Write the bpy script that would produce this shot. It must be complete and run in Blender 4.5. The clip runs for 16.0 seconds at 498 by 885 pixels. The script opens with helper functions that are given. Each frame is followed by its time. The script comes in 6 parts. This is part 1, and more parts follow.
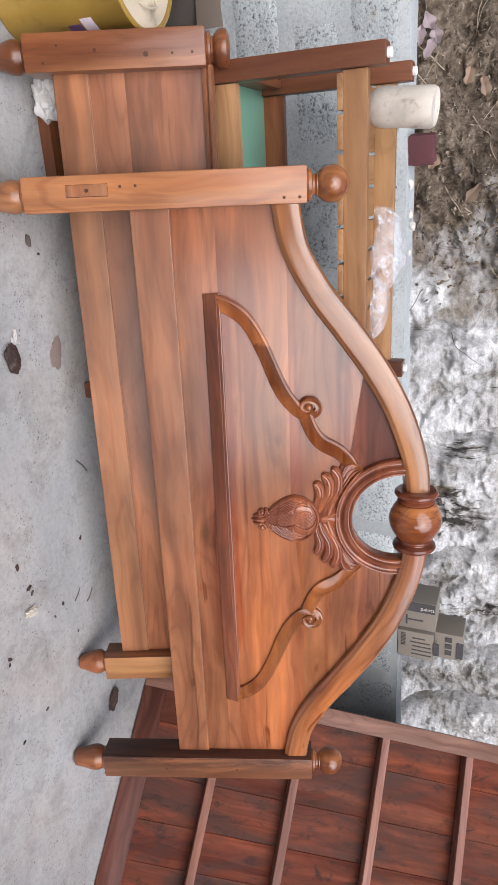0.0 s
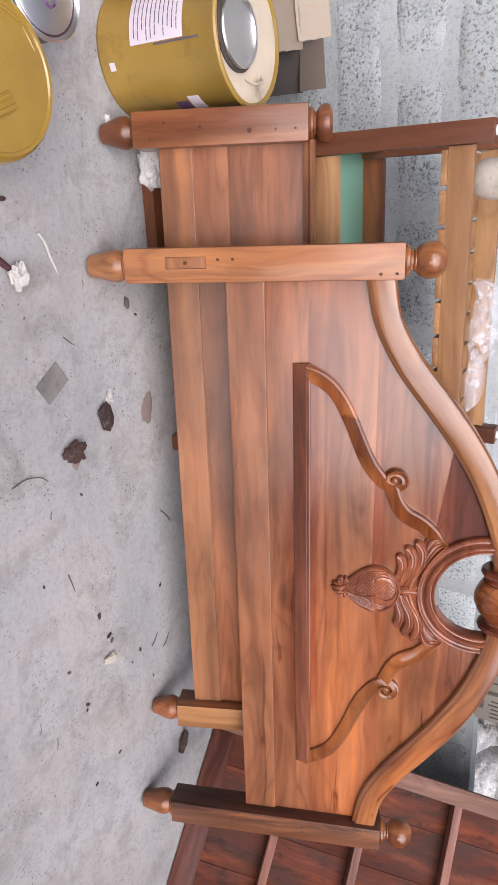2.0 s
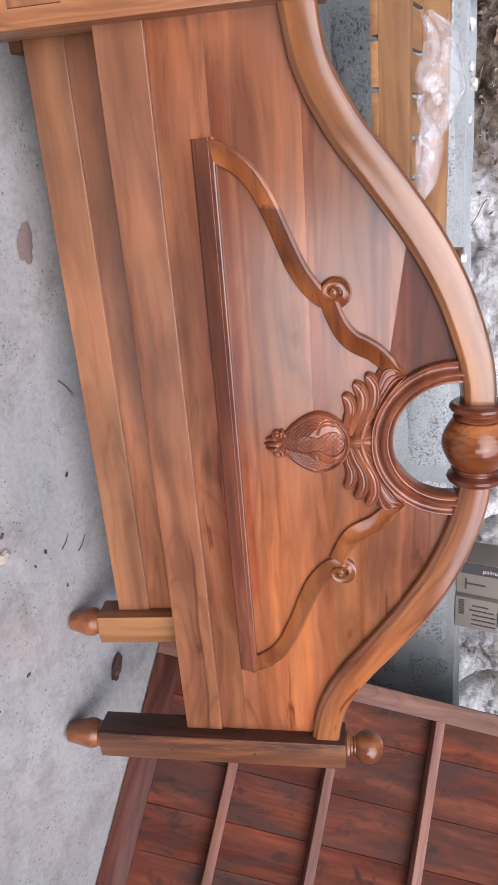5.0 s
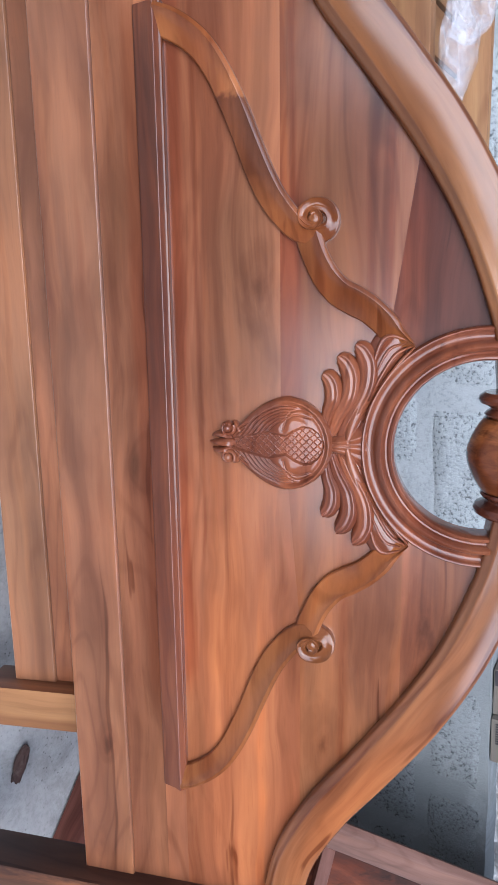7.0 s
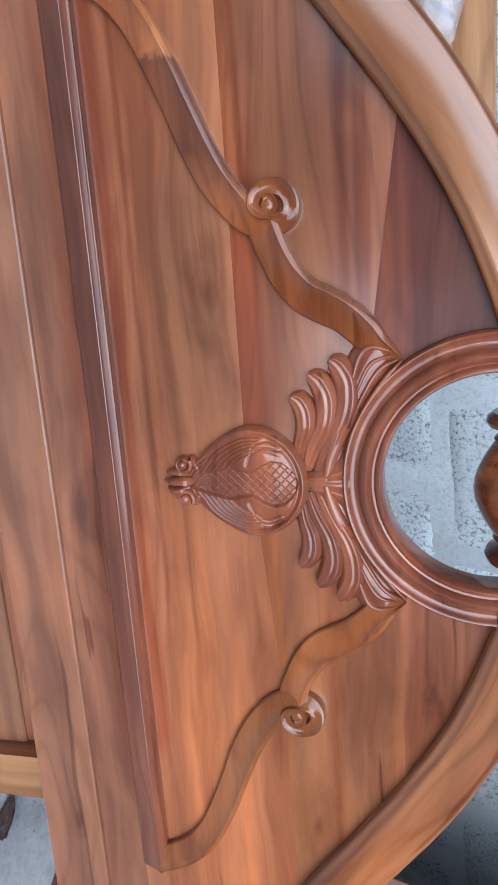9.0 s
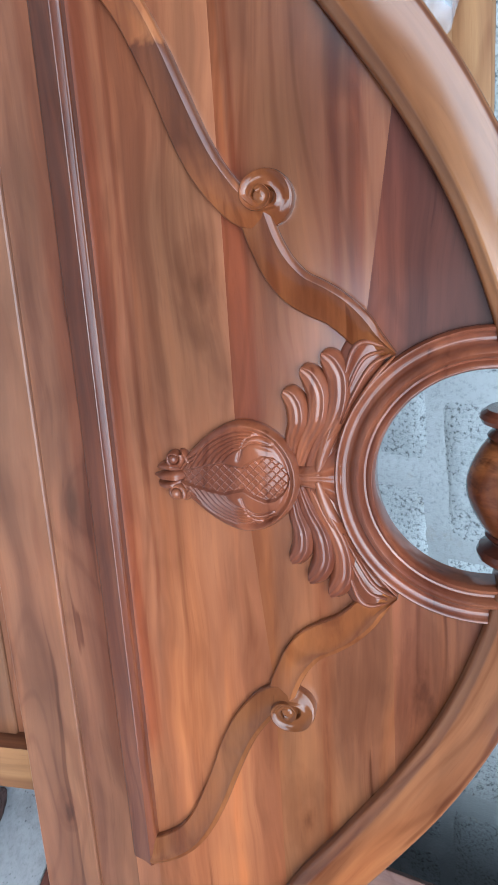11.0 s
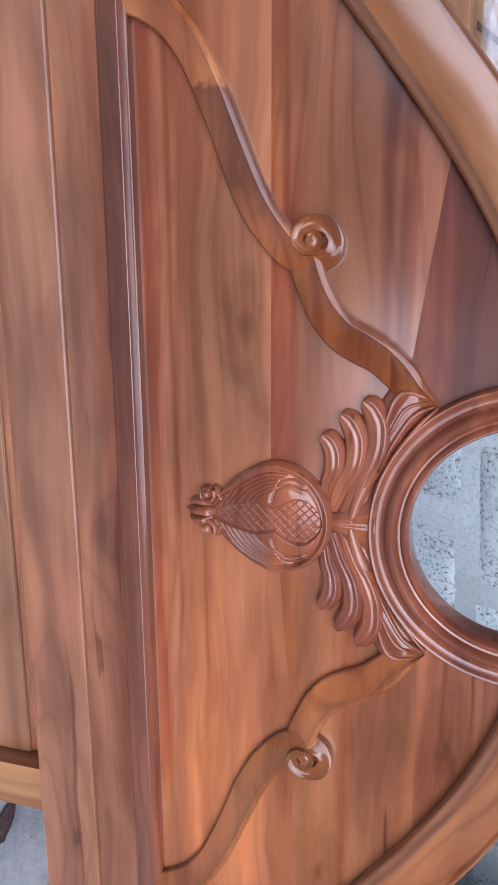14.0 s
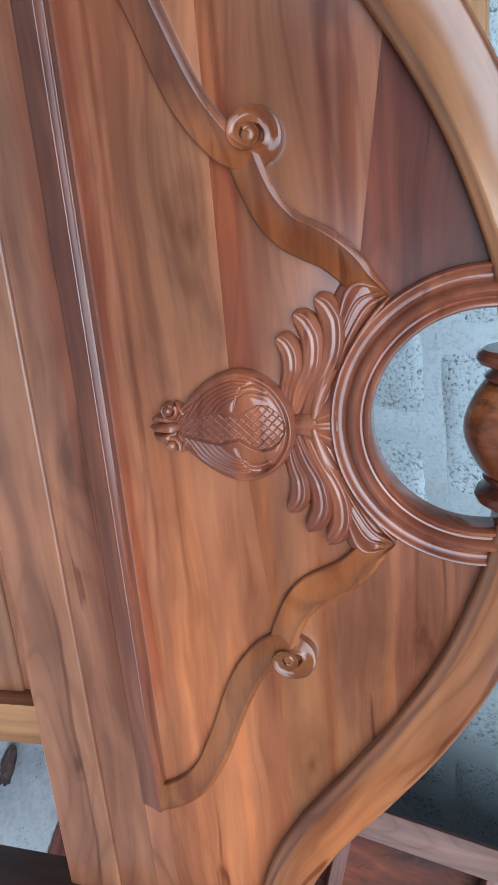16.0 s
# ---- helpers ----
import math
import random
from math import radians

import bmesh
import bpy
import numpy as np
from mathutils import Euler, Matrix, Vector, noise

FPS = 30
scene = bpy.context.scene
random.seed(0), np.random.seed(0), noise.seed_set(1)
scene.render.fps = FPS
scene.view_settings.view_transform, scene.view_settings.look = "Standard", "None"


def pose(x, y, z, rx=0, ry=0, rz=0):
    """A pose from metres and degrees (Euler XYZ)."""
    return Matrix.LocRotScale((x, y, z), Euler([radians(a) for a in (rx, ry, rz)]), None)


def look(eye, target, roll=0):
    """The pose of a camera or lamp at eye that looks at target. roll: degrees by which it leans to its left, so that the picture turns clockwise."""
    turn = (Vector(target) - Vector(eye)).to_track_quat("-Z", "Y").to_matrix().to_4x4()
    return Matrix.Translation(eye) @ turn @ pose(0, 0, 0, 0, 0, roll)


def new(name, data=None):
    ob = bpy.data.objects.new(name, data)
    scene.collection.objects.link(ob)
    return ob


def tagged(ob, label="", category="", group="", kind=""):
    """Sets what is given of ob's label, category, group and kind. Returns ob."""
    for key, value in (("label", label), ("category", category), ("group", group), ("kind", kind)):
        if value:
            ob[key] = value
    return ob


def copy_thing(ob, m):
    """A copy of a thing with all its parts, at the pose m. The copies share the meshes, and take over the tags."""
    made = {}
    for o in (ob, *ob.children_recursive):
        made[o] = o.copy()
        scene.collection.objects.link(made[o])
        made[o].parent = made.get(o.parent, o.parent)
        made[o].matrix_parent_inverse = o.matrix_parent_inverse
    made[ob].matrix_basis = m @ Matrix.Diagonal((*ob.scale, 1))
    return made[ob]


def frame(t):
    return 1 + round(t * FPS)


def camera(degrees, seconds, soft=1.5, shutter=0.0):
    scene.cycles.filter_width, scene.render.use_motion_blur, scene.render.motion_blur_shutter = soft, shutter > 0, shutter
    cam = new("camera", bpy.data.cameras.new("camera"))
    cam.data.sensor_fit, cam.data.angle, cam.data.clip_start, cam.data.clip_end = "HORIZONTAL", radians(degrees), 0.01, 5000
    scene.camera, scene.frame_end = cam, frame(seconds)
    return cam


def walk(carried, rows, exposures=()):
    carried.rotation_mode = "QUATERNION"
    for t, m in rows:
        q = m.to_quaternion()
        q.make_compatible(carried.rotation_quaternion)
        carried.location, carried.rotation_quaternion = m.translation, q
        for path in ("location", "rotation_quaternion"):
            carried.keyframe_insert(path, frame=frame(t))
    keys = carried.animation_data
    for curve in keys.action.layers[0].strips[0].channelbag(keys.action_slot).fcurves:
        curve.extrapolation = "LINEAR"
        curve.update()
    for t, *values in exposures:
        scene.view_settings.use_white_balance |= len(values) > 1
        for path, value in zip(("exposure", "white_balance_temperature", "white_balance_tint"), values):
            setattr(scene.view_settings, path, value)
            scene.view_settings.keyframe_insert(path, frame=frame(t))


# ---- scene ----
cam = camera(41.6, 16.0)
METRES = 1.6
BASE = pose(-0.7813, -1.291, 1.2025, -104.146, -67.584, 84.23)
ROWS = [
    (0.0, 0.0, 0.0, 0.0, 0.0, 0.0, -0.0),
    (0.5, -0.0046, -0.0005, 0.0181, 1.47, 2.2, -2.42),
    (1.0, -0.0109, 0.001, 0.0513, 4.87, 2.82, -4.53),
    (1.5, -0.0107, 0.0054, 0.0723, 6.63, 1.17, -3.1),
    (2.0, -0.013, -0.0003, 0.0921, 6.77, 0.57, -2.93),
    (2.5, -0.0142, -0.0017, 0.1074, 6.79, 0.97, -3.55),
    (3.0, -0.0146, -0.0004, 0.1125, 7.54, 0.82, -2.7),
    (3.5, -0.0026, 0.0184, 0.0835, 5.25, -2.15, 0.15),
    (4.0, 0.0145, 0.0721, 0.0002, 4.48, -2.46, 0.39),
    (6.5, 0.127, 0.469, -0.1737, 8.48, 3.43, -1.85),
    (7.0, 0.14, 0.5135, -0.2105, 8.72, 7.68, -4.61),
    (7.5, 0.149, 0.5631, -0.2042, 10.93, 6.2, -4.49),
    (8.0, 0.1711, 0.6047, -0.1663, 11.56, 6.25, -2.18),
    (10.5, 0.1792, 0.6256, -0.1433, 12.47, 4.5, -2.97),
    (11.0, 0.181, 0.6258, -0.1436, 11.73, 4.7, -2.65),
    (11.5, 0.1819, 0.6253, -0.1413, 11.11, 5.09, -3.44),
    (12.0, 0.1822, 0.6227, -0.131, 10.4, 7.02, -5.64),
    (12.5, 0.1828, 0.6213, -0.1229, 10.03, 8.39, -6.88),
    (13.0, 0.1793, 0.622, -0.118, 10.82, 9.08, -7.84),
    (13.5, 0.1743, 0.6221, -0.1158, 12.3, 9.38, -8.45),
    (14.0, 0.1743, 0.6251, -0.1271, 13.86, 6.01, -6.74),
    (14.5, 0.1745, 0.6291, -0.1472, 14.85, 2.26, -3.6),
    (15.0, 0.1774, 0.6297, -0.1538, 14.34, 1.45, -2.24),
    (15.5, 0.1794, 0.6332, -0.1584, 13.28, 1.32, -1.24),
    (16.0, 0.1829, 0.6313, -0.157, 11.71, 1.91, -1.18),
]
walk(cam, [(t, BASE @ pose(METRES * x, METRES * y, METRES * z, 90 + pitch, roll, yaw)) for t, x, y, z, yaw, pitch, roll in ROWS],
     [(0.0, 0.20, 6180, 14), (1.0, 0.22, 6230, 17), (2.5, 0.27, 6270, 19), (3.5, 0.31, 6280, 20), (4.0, 0.26, 6260, 20), (6.5, 0.12, 5580, 15), (7.0, 0.17, 5400, 13), (7.5, 0.19, 5150, 5), (8.0, 0.16, 5230, 10), (10.5, 0.20, 5020, 2), (11.0, 0.20, 5020, 2), (12.5, 0.17, 5200, 10), (14.0, 0.18, 5230, 14), (14.5, 0.17, 5230, 14), (15.0, 0.14, 5250, 15), (15.5, 0.10, 4900, 0), (16.0, 0.10, 4880, 0)])

# ---------------------------------------------------------------- light
world = bpy.data.worlds.new("sky")
scene.world = world
world.use_nodes = True
wn = world.node_tree
bg = wn.nodes["Background"]
sky = wn.nodes.new("ShaderNodeTexSky")
sky.sky_type = "NISHITA"
sky.sun_disc = False
sky.sun_elevation, sky.sun_rotation = radians(42), radians(177)
sky.air_density, sky.dust_density = 1.6, 6.0
haze = wn.nodes.new("ShaderNodeHueSaturation")
haze.inputs["Saturation"].default_value = 0.7
wn.links.new(sky.outputs["Color"], haze.inputs["Color"])
wn.links.new(haze.outputs["Color"], bg.inputs["Color"])
bg.inputs["Strength"].default_value = 0.095
sun_data = bpy.data.lights.new("sun", "SUN")
sun_data.energy, sun_data.angle, sun_data.color = 4.0, radians(76), (1.0, 0.985, 0.99)
sun = new("sun", sun_data)
sun.matrix_world = look((0.35, -7.0, 6.4), (0, 0, 0))


# ---------------------------------------------------------------- materials
def material(name, rough=0.5, metal=0.0, coat=0.0):
    m = bpy.data.materials.new(name)
    m.use_nodes = True
    b = m.node_tree.nodes["Principled BSDF"]
    b.inputs["Roughness"].default_value = rough
    b.inputs["Metallic"].default_value = metal
    b.inputs["Coat Weight"].default_value = coat
    b.inputs["Coat Roughness"].default_value = 0.12
    return m, m.node_tree, b


def node(nt, kind, **inputs):
    n = nt.nodes.new(kind)
    for k, v in inputs.items():
        n.inputs[k.replace("_", " ")].default_value = v
    return n


def coords(nt, scale=(1, 1, 1), vary=True, place=None):
    """Texture coordinates scaled per axis and shifted at random from object to object."""
    mp = nt.nodes.new("ShaderNodeMapping")
    mp.inputs["Scale"].default_value = scale
    nt.links.new(place or nt.nodes.new("ShaderNodeTexCoord").outputs["Object"], mp.inputs["Vector"])
    if vary:
        info = nt.nodes.new("ShaderNodeObjectInfo")
        mul = node(nt, "ShaderNodeMath")
        mul.operation = "MULTIPLY"
        mul.inputs[1].default_value = 37.0
        nt.links.new(info.outputs["Random"], mul.inputs[0])
        comb = nt.nodes.new("ShaderNodeCombineXYZ")
        for k in ("X", "Y", "Z"):
            nt.links.new(mul.outputs[0], comb.inputs[k])
        nt.links.new(comb.outputs[0], mp.inputs["Location"])
    return mp.outputs[0]


def ramp(nt, src, stops):
    r = nt.nodes.new("ShaderNodeValToRGB")
    e = r.color_ramp.elements
    while len(e) < len(stops):
        e.new(0.5)
    for el, (p, c) in zip(e, stops):
        el.position, el.color = p, (*c, 1) if len(c) == 3 else c
    nt.links.new(src, r.inputs[0])
    return r.outputs[0]


def grey(v):
    return (v, v, v)


def noise_tex(nt, vec, scale, detail=4, rough=0.55, dist=0.0):
    n = node(nt, "ShaderNodeTexNoise", Scale=scale, Detail=detail, Roughness=rough, Distortion=dist)
    nt.links.new(vec, n.inputs["Vector"])
    return n.outputs["Fac"]


def mix(nt, a, b, fac, mode="MIX"):
    m = nt.nodes.new("ShaderNodeMix")
    m.data_type, m.blend_type = "RGBA", mode
    for sock, v in ((m.inputs[6], a), (m.inputs[7], b), (m.inputs[0], fac)):
        if hasattr(v, "links"):
            nt.links.new(v, sock)
        else:
            sock.default_value = (*v, 1) if isinstance(v, tuple) else v
    return m.outputs[2]


def bump(nt, bsdf, height, strength=0.2, distance=0.002):
    bp = node(nt, "ShaderNodeBump", Strength=strength, Distance=distance)
    nt.links.new(height, bp.inputs["Height"])
    nt.links.new(bp.outputs[0], bsdf.inputs["Normal"])


def wood(name, axis, dark, mid, light, rough=0.3, coat=0.35, vary=0.35, fine=1.0, patch=0.5, lacquer=0.12, on_uv=False):
    """Teak with its grain along one axis of the object: broad soft tones, olive and orange drifts, a few dark lines and reddish streaks, fine fibres, knots, and a tone of its own for each board."""
    m, nt, b = material(name, rough, 0, coat)
    k = "xyz".index(axis)

    # the grain wavers across its own direction
    tc = nt.nodes.new("ShaderNodeTexCoord")
    place = tc.outputs["UV" if on_uv else "Object"]
    slow = nt.nodes.new("ShaderNodeMapping")
    slow.inputs["Scale"].default_value = [3.2 if i == k else 7.0 for i in range(3)]
    nt.links.new(place, slow.inputs["Vector"])
    wander = node(nt, "ShaderNodeTexNoise", Scale=1.0, Detail=2.0, Roughness=0.5)
    nt.links.new(slow.outputs[0], wander.inputs["Vector"])
    drift = nt.nodes.new("ShaderNodeVectorMath")
    drift.operation = "MULTIPLY_ADD"
    nt.links.new(wander.outputs["Color"], drift.inputs[0])
    drift.inputs[1].default_value = [0.0 if i == k else 0.050 for i in range(3)]
    nt.links.new(place, drift.inputs[2])

    def along(across, length):
        s = [across] * 3
        s[k] = length
        return coords(nt, s, True, drift.outputs[0])

    def sine(field, turns):
        turn = nt.nodes.new("ShaderNodeMath")
        turn.operation = "MULTIPLY"
        turn.inputs[1].default_value = turns
        nt.links.new(field, turn.inputs[0])
        wave = nt.nodes.new("ShaderNodeMath")
        wave.operation = "SINE"
        nt.links.new(turn.outputs[0], wave.inputs[0])
        half = nt.nodes.new("ShaderNodeMath")
        half.operation = "MULTIPLY_ADD"
        half.inputs[1].default_value = half.inputs[2].default_value = 0.5
        nt.links.new(wave.outputs[0], half.inputs[0])
        return half.outputs[0]
    broad = noise_tex(nt, along(12.0, 1.2), 1.0, 4, 0.55, 0.7)
    patches = noise_tex(nt, along(6.0, 2.4), 1.0, 4, 0.55, 0.6)
    fibre = noise_tex(nt, along(240.0, 5.0), 1.0, 3, 0.6)
    col = ramp(nt, broad, [(0.31, (mid[0] * 0.70, mid[1] * 0.64, mid[2] * 0.62)), (0.46, tuple(c * 0.97 for c in mid)), (0.65, tuple(c * 1.10 for c in light))])
    hue = ramp(nt, noise_tex(nt, along(5.0, 1.5), 1.0, 2, 0.5, 0.6), [(0.34, (0.94, 1.00, 0.97)), (0.50, grey(1.0)), (0.66, (1.08, 0.99, 0.89))])
    col = mix(nt, col, hue, min(1.0, patch + 0.1), "MULTIPLY")
    smoke = ramp(nt, patches, [(0.30, (0.62, 0.59, 0.57)), (0.46, grey(0.98)), (0.70, (1.15, 1.10, 0.98))])
    col = mix(nt, col, smoke, patch, "MULTIPLY")
    # growth rings that swirl round the knots
    vor = node(nt, "ShaderNodeTexVoronoi", Scale=0.55)
    nt.links.new(along(7.0, 3.0), vor.inputs["Vector"])
    swirl = ramp(nt, vor.outputs["Distance"], [(0.0, grey(0.16)), (0.12, grey(0.09)), (0.40, grey(0.0))])
    field = nt.nodes.new("ShaderNodeMath")
    field.operation = "ADD"
    nt.links.new(noise_tex(nt, along(4.5, 0.7), 1.0, 1.5, 0.45, 0.5), field.inputs[0])
    nt.links.new(swirl, field.inputs[1])
    rings = ramp(nt, sine(field.outputs[0], 95.0), [(0.0, (0.72, 0.64, 0.60)), (0.16, (0.95, 0.93, 0.91)), (1.0, (1.05, 1.03, 1.01))])
    soft = ramp(nt, noise_tex(nt, along(3.0, 1.3), 1.0, 2, 0.5), [(0.40, grey(0.15)), (0.62, grey(0.75))])
    col = mix(nt, col, mix(nt, col, rings, 1.0, "MULTIPLY"), soft)
    # sparse thin dark lines and broader red heartwood streaks
    thin = ramp(nt, noise_tex(nt, along(44.0, 0.55), 1.0, 2.5, 0.5, 0.5), [(0.27, (0.50, 0.40, 0.35)), (0.325, grey(0.95)), (0.38, grey(1.0))])
    col = mix(nt, col, thin, min(1.0, 0.6 + 0.4 * patch), "MULTIPLY")
    streak = ramp(nt, noise_tex(nt, along(15.0, 0.4), 1.0, 2.5, 0.5, 0.6), [(0.27, (0.72, 0.57, 0.50)), (0.35, grey(1.0)), (0.58, grey(1.0)), (0.64, (1.13, 1.05, 0.92)), (0.70, (0.76, 0.60, 0.53)), (0.78, grey(1.0))])
    col = mix(nt, col, streak, min(1.0, patch + 0.1), "MULTIPLY")
    figure = ramp(nt, noise_tex(nt, along(60.0, 1.5), 1.0, 3, 0.6, 0.4), [(0.30, (0.74, 0.66, 0.62)), (0.46, grey(0.98)), (0.56, grey(1.0)), (0.70, (1.14, 1.09, 1.00))])
    col = mix(nt, col, figure, 0.38 + 0.2 * patch, "MULTIPLY")
    fib = ramp(nt, fibre, [(0.3, grey(1.0 - 0.11 * fine)), (0.62, grey(1.0))])
    col = mix(nt, col, fib, 1.0, "MULTIPLY")
    pores = ramp(nt, noise_tex(nt, along(430.0, 16.0), 1.0, 2, 0.5), [(0.30, (0.66, 0.58, 0.54)), (0.38, grey(1.0))])
    col = mix(nt, col, pores, 0.3 * fine, "MULTIPLY")
    info = nt.nodes.new("ShaderNodeObjectInfo")
    tone = ramp(nt, info.outputs["Random"], [(0.0, (0.80, 0.70, 0.65)), (0.35, (0.86, 0.84, 0.82)), (0.65, grey(0.98)), (1.0, (1.08, 1.02, 0.94))])
    col = mix(nt, col, tone, vary, "MULTIPLY")
    # a knot here and there
    knot = ramp(nt, vor.outputs["Distance"], [(0.02, grey(0.45)), (0.05, grey(0.80)), (0.10, grey(1.0))])
    col = mix(nt, col, knot, 0.7, "MULTIPLY")
    nt.links.new(col, b.inputs["Base Color"])
    nt.links.new(ramp(nt, patches, [(0.3, grey(rough * 0.85)), (0.7, grey(rough * 1.25))]), b.inputs["Roughness"])
    b.inputs["Coat Roughness"].default_value = lacquer
    b.inputs["Coat IOR"].default_value = 1.5
    b.inputs["Specular IOR Level"].default_value = 0.5 - 0.44 * coat
    bump(nt, b, fibre, 0.06, 0.001)
    return m


def plain(name, colour, rough=0.5, metal=0.0, coat=0.0, spread=0.15, size=20.0, dirt=None, relief=0.1):
    """A surface of one colour with blotches, fine speckle and dirt."""
    m, nt, b = material(name, rough, metal, coat)
    v = coords(nt)
    n1 = noise_tex(nt, v, size * 0.25, 4)
    n2 = noise_tex(nt, v, size * 4, 3)
    lo = tuple(c * (1 - spread) for c in colour)
    hi = tuple(min(1, c * (1 + spread * 0.6)) for c in colour)
    col = ramp(nt, n1, [(0.3, lo), (0.5, colour), (0.7, hi)])
    if dirt:
        mask = ramp(nt, noise_tex(nt, v, size * 0.6, 6, 0.7), [(0.55, grey(0.0)), (0.72, grey(0.8))])
        col = mix(nt, col, dirt, mask)
    nt.links.new(col, b.inputs["Base Color"])
    nt.links.new(ramp(nt, n1, [(0.3, grey(rough * 0.85)), (0.7, grey(min(1, rough * 1.2)))]), b.inputs["Roughness"])
    bump(nt, b, n2, relief, 0.001)
    return m


TEAK_D, TEAK_M, TEAK_L = (0.062, 0.021, 0.015), (0.222, 0.084, 0.041), (0.300, 0.119, 0.057)
panel_wood = wood("teak_panel", "x", TEAK_D, TEAK_M, TEAK_L, 0.42, 1.0, 0.1, 0.6, 0.7, 0.20)
rail_wood = wood("teak_rail", "x", TEAK_D, (0.222, 0.090, 0.046), (0.300, 0.127, 0.064), 0.42, 1.0, 0.1, 0.6, 0.7, 0.30)
olive_panel = wood("teak_olive_panel", "x", TEAK_D, (0.240, 0.090, 0.043), (0.330, 0.130, 0.060), 0.42, 1.0, 0.1, 0.6, 1.0, 0.20)
middle_panel = wood("teak_middle_panel", "x", TEAK_D, (0.195, 0.073, 0.033), (0.275, 0.106, 0.044), 0.42, 1.0, 0.1, 0.6, 1.0, 0.20)
red_panel = wood("teak_red_panel", "x", TEAK_D, (0.190, 0.065, 0.031), (0.275, 0.098, 0.044), 0.42, 1.0, 0.1, 0.6, 1.0, 0.20)
dark_panel = wood("teak_dark_panel", "x", (0.028, 0.010, 0.009), (0.086, 0.025, 0.016), (0.130, 0.040, 0.024), 0.5, 0.15, 0.1, 1.0, 0.6, 0.15)
carved_wood = wood("teak_carving", "x", (0.085, 0.030, 0.019), (0.185, 0.058, 0.030), (0.250, 0.086, 0.041), 0.4, 1.0, 0.15, 0.6, 0.5, 0.08)
bar_wood = wood("teak_bar", "x", (0.065, 0.023, 0.015), (0.146, 0.043, 0.019), (0.205, 0.066, 0.028), 0.4, 1.0, 0.1, 0.7, 0.8, 0.14)
band_wood = wood("teak_band", "x", (0.070, 0.026, 0.017), (0.215, 0.073, 0.025), (0.305, 0.114, 0.038), 0.4, 1.0, 0.3, 0.6, 0.8, 0.12)
post_wood = wood("teak_post", "z", (0.105, 0.042, 0.019), (0.235, 0.104, 0.047), (0.310, 0.143, 0.064), 0.45, 0.6, 0.1, 0.8, 0.5, 0.2)
# Near-black teak that carries the shade of the right post's inner side.
shaded_side = wood("teak_shaded_side", "z", (0.012, 0.005, 0.004), (0.050, 0.019, 0.012), (0.085, 0.033, 0.019), 0.5, 0.3, 0.1, 1.0, 0.9, 0.2)
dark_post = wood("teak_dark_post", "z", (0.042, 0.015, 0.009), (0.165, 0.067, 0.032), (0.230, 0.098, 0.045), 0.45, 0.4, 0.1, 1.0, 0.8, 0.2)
arch_wood = wood("teak_arch", "x", (0.110, 0.040, 0.020), (0.212, 0.082, 0.036), (0.286, 0.119, 0.051), 0.42, 1.0, 0.15, 0.7, 0.8, 0.16, True)
golden_arch = wood("teak_golden_arch", "x", (0.110, 0.040, 0.020), (0.245, 0.105, 0.042), (0.325, 0.150, 0.062), 0.42, 1.0, 0.15, 0.7, 0.8, 0.16, True)
turned_wood = wood("teak_turned", "z", (0.060, 0.020, 0.010), (0.170, 0.056, 0.022), (0.35, 0.140, 0.052), 0.4, 1.0, 0.1, 1.0, 1.0, 0.12)
barrel_wood = wood("teak_barrel", "z", (0.060, 0.020, 0.010), (0.215, 0.072, 0.026), (0.38, 0.150, 0.052), 0.4, 1.0, 0.1, 1.0, 1.0, 0.12)
collar_wood = wood("teak_collar", "z", (0.044, 0.012, 0.011), (0.107, 0.031, 0.018), (0.175, 0.056, 0.029), 0.4, 1.0, 0.1, 0.6, 0.6, 0.12)
foot_wood = wood("teak_footboard", "x", (0.075, 0.030, 0.017), (0.240, 0.098, 0.049), (0.318, 0.134, 0.066), 0.45, 1.0, 0.2, 0.8, 0.7, 0.30)
foot_pale = wood("teak_footboard_pale", "x", (0.080, 0.033, 0.018), (0.232, 0.101, 0.049), (0.308, 0.139, 0.067), 0.45, 1.0, 0.1, 0.7, 0.6, 0.30)
foot_red = wood("teak_footboard_red", "x", (0.070, 0.027, 0.015), (0.170, 0.066, 0.033), (0.245, 0.098, 0.048), 0.45, 1.0, 0.1, 0.8, 0.9, 0.30)
pale_wood = wood("pale_wood_x", "x", (0.224, 0.114, 0.050), (0.300, 0.159, 0.071), (0.361, 0.214, 0.101), 0.5, 0.05, 0.25, 0.7, 0.25)
pale_wood_y = wood("pale_wood_y", "y", (0.224, 0.114, 0.050), (0.300, 0.159, 0.071), (0.361, 0.214, 0.101), 0.5, 0.05, 0.25, 0.7, 0.25)
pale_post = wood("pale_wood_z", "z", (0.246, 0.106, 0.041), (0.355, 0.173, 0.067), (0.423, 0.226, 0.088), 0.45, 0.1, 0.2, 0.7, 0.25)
leg_wood = wood("brown_leg", "z", (0.056, 0.018, 0.009), (0.107, 0.035, 0.015), (0.158, 0.057, 0.024), 0.4, 0.15, 0.2)
rack_board = wood("red_board", "z", (0.014, 0.007, 0.006), (0.128, 0.034, 0.018), (0.185, 0.054, 0.028), 0.6, 0.0, 0.9, 0.8, 0.8)
rack_rail = wood("rack_rail", "x", (0.023, 0.009, 0.006), (0.084, 0.029, 0.021), (0.120, 0.046, 0.034), 0.5, 0.1, 0.25)
batten_wood = wood("rack_batten", "x", (0.068, 0.029, 0.023), (0.235, 0.118, 0.094), (0.300, 0.162, 0.132), 0.5, 0.1, 0.25)
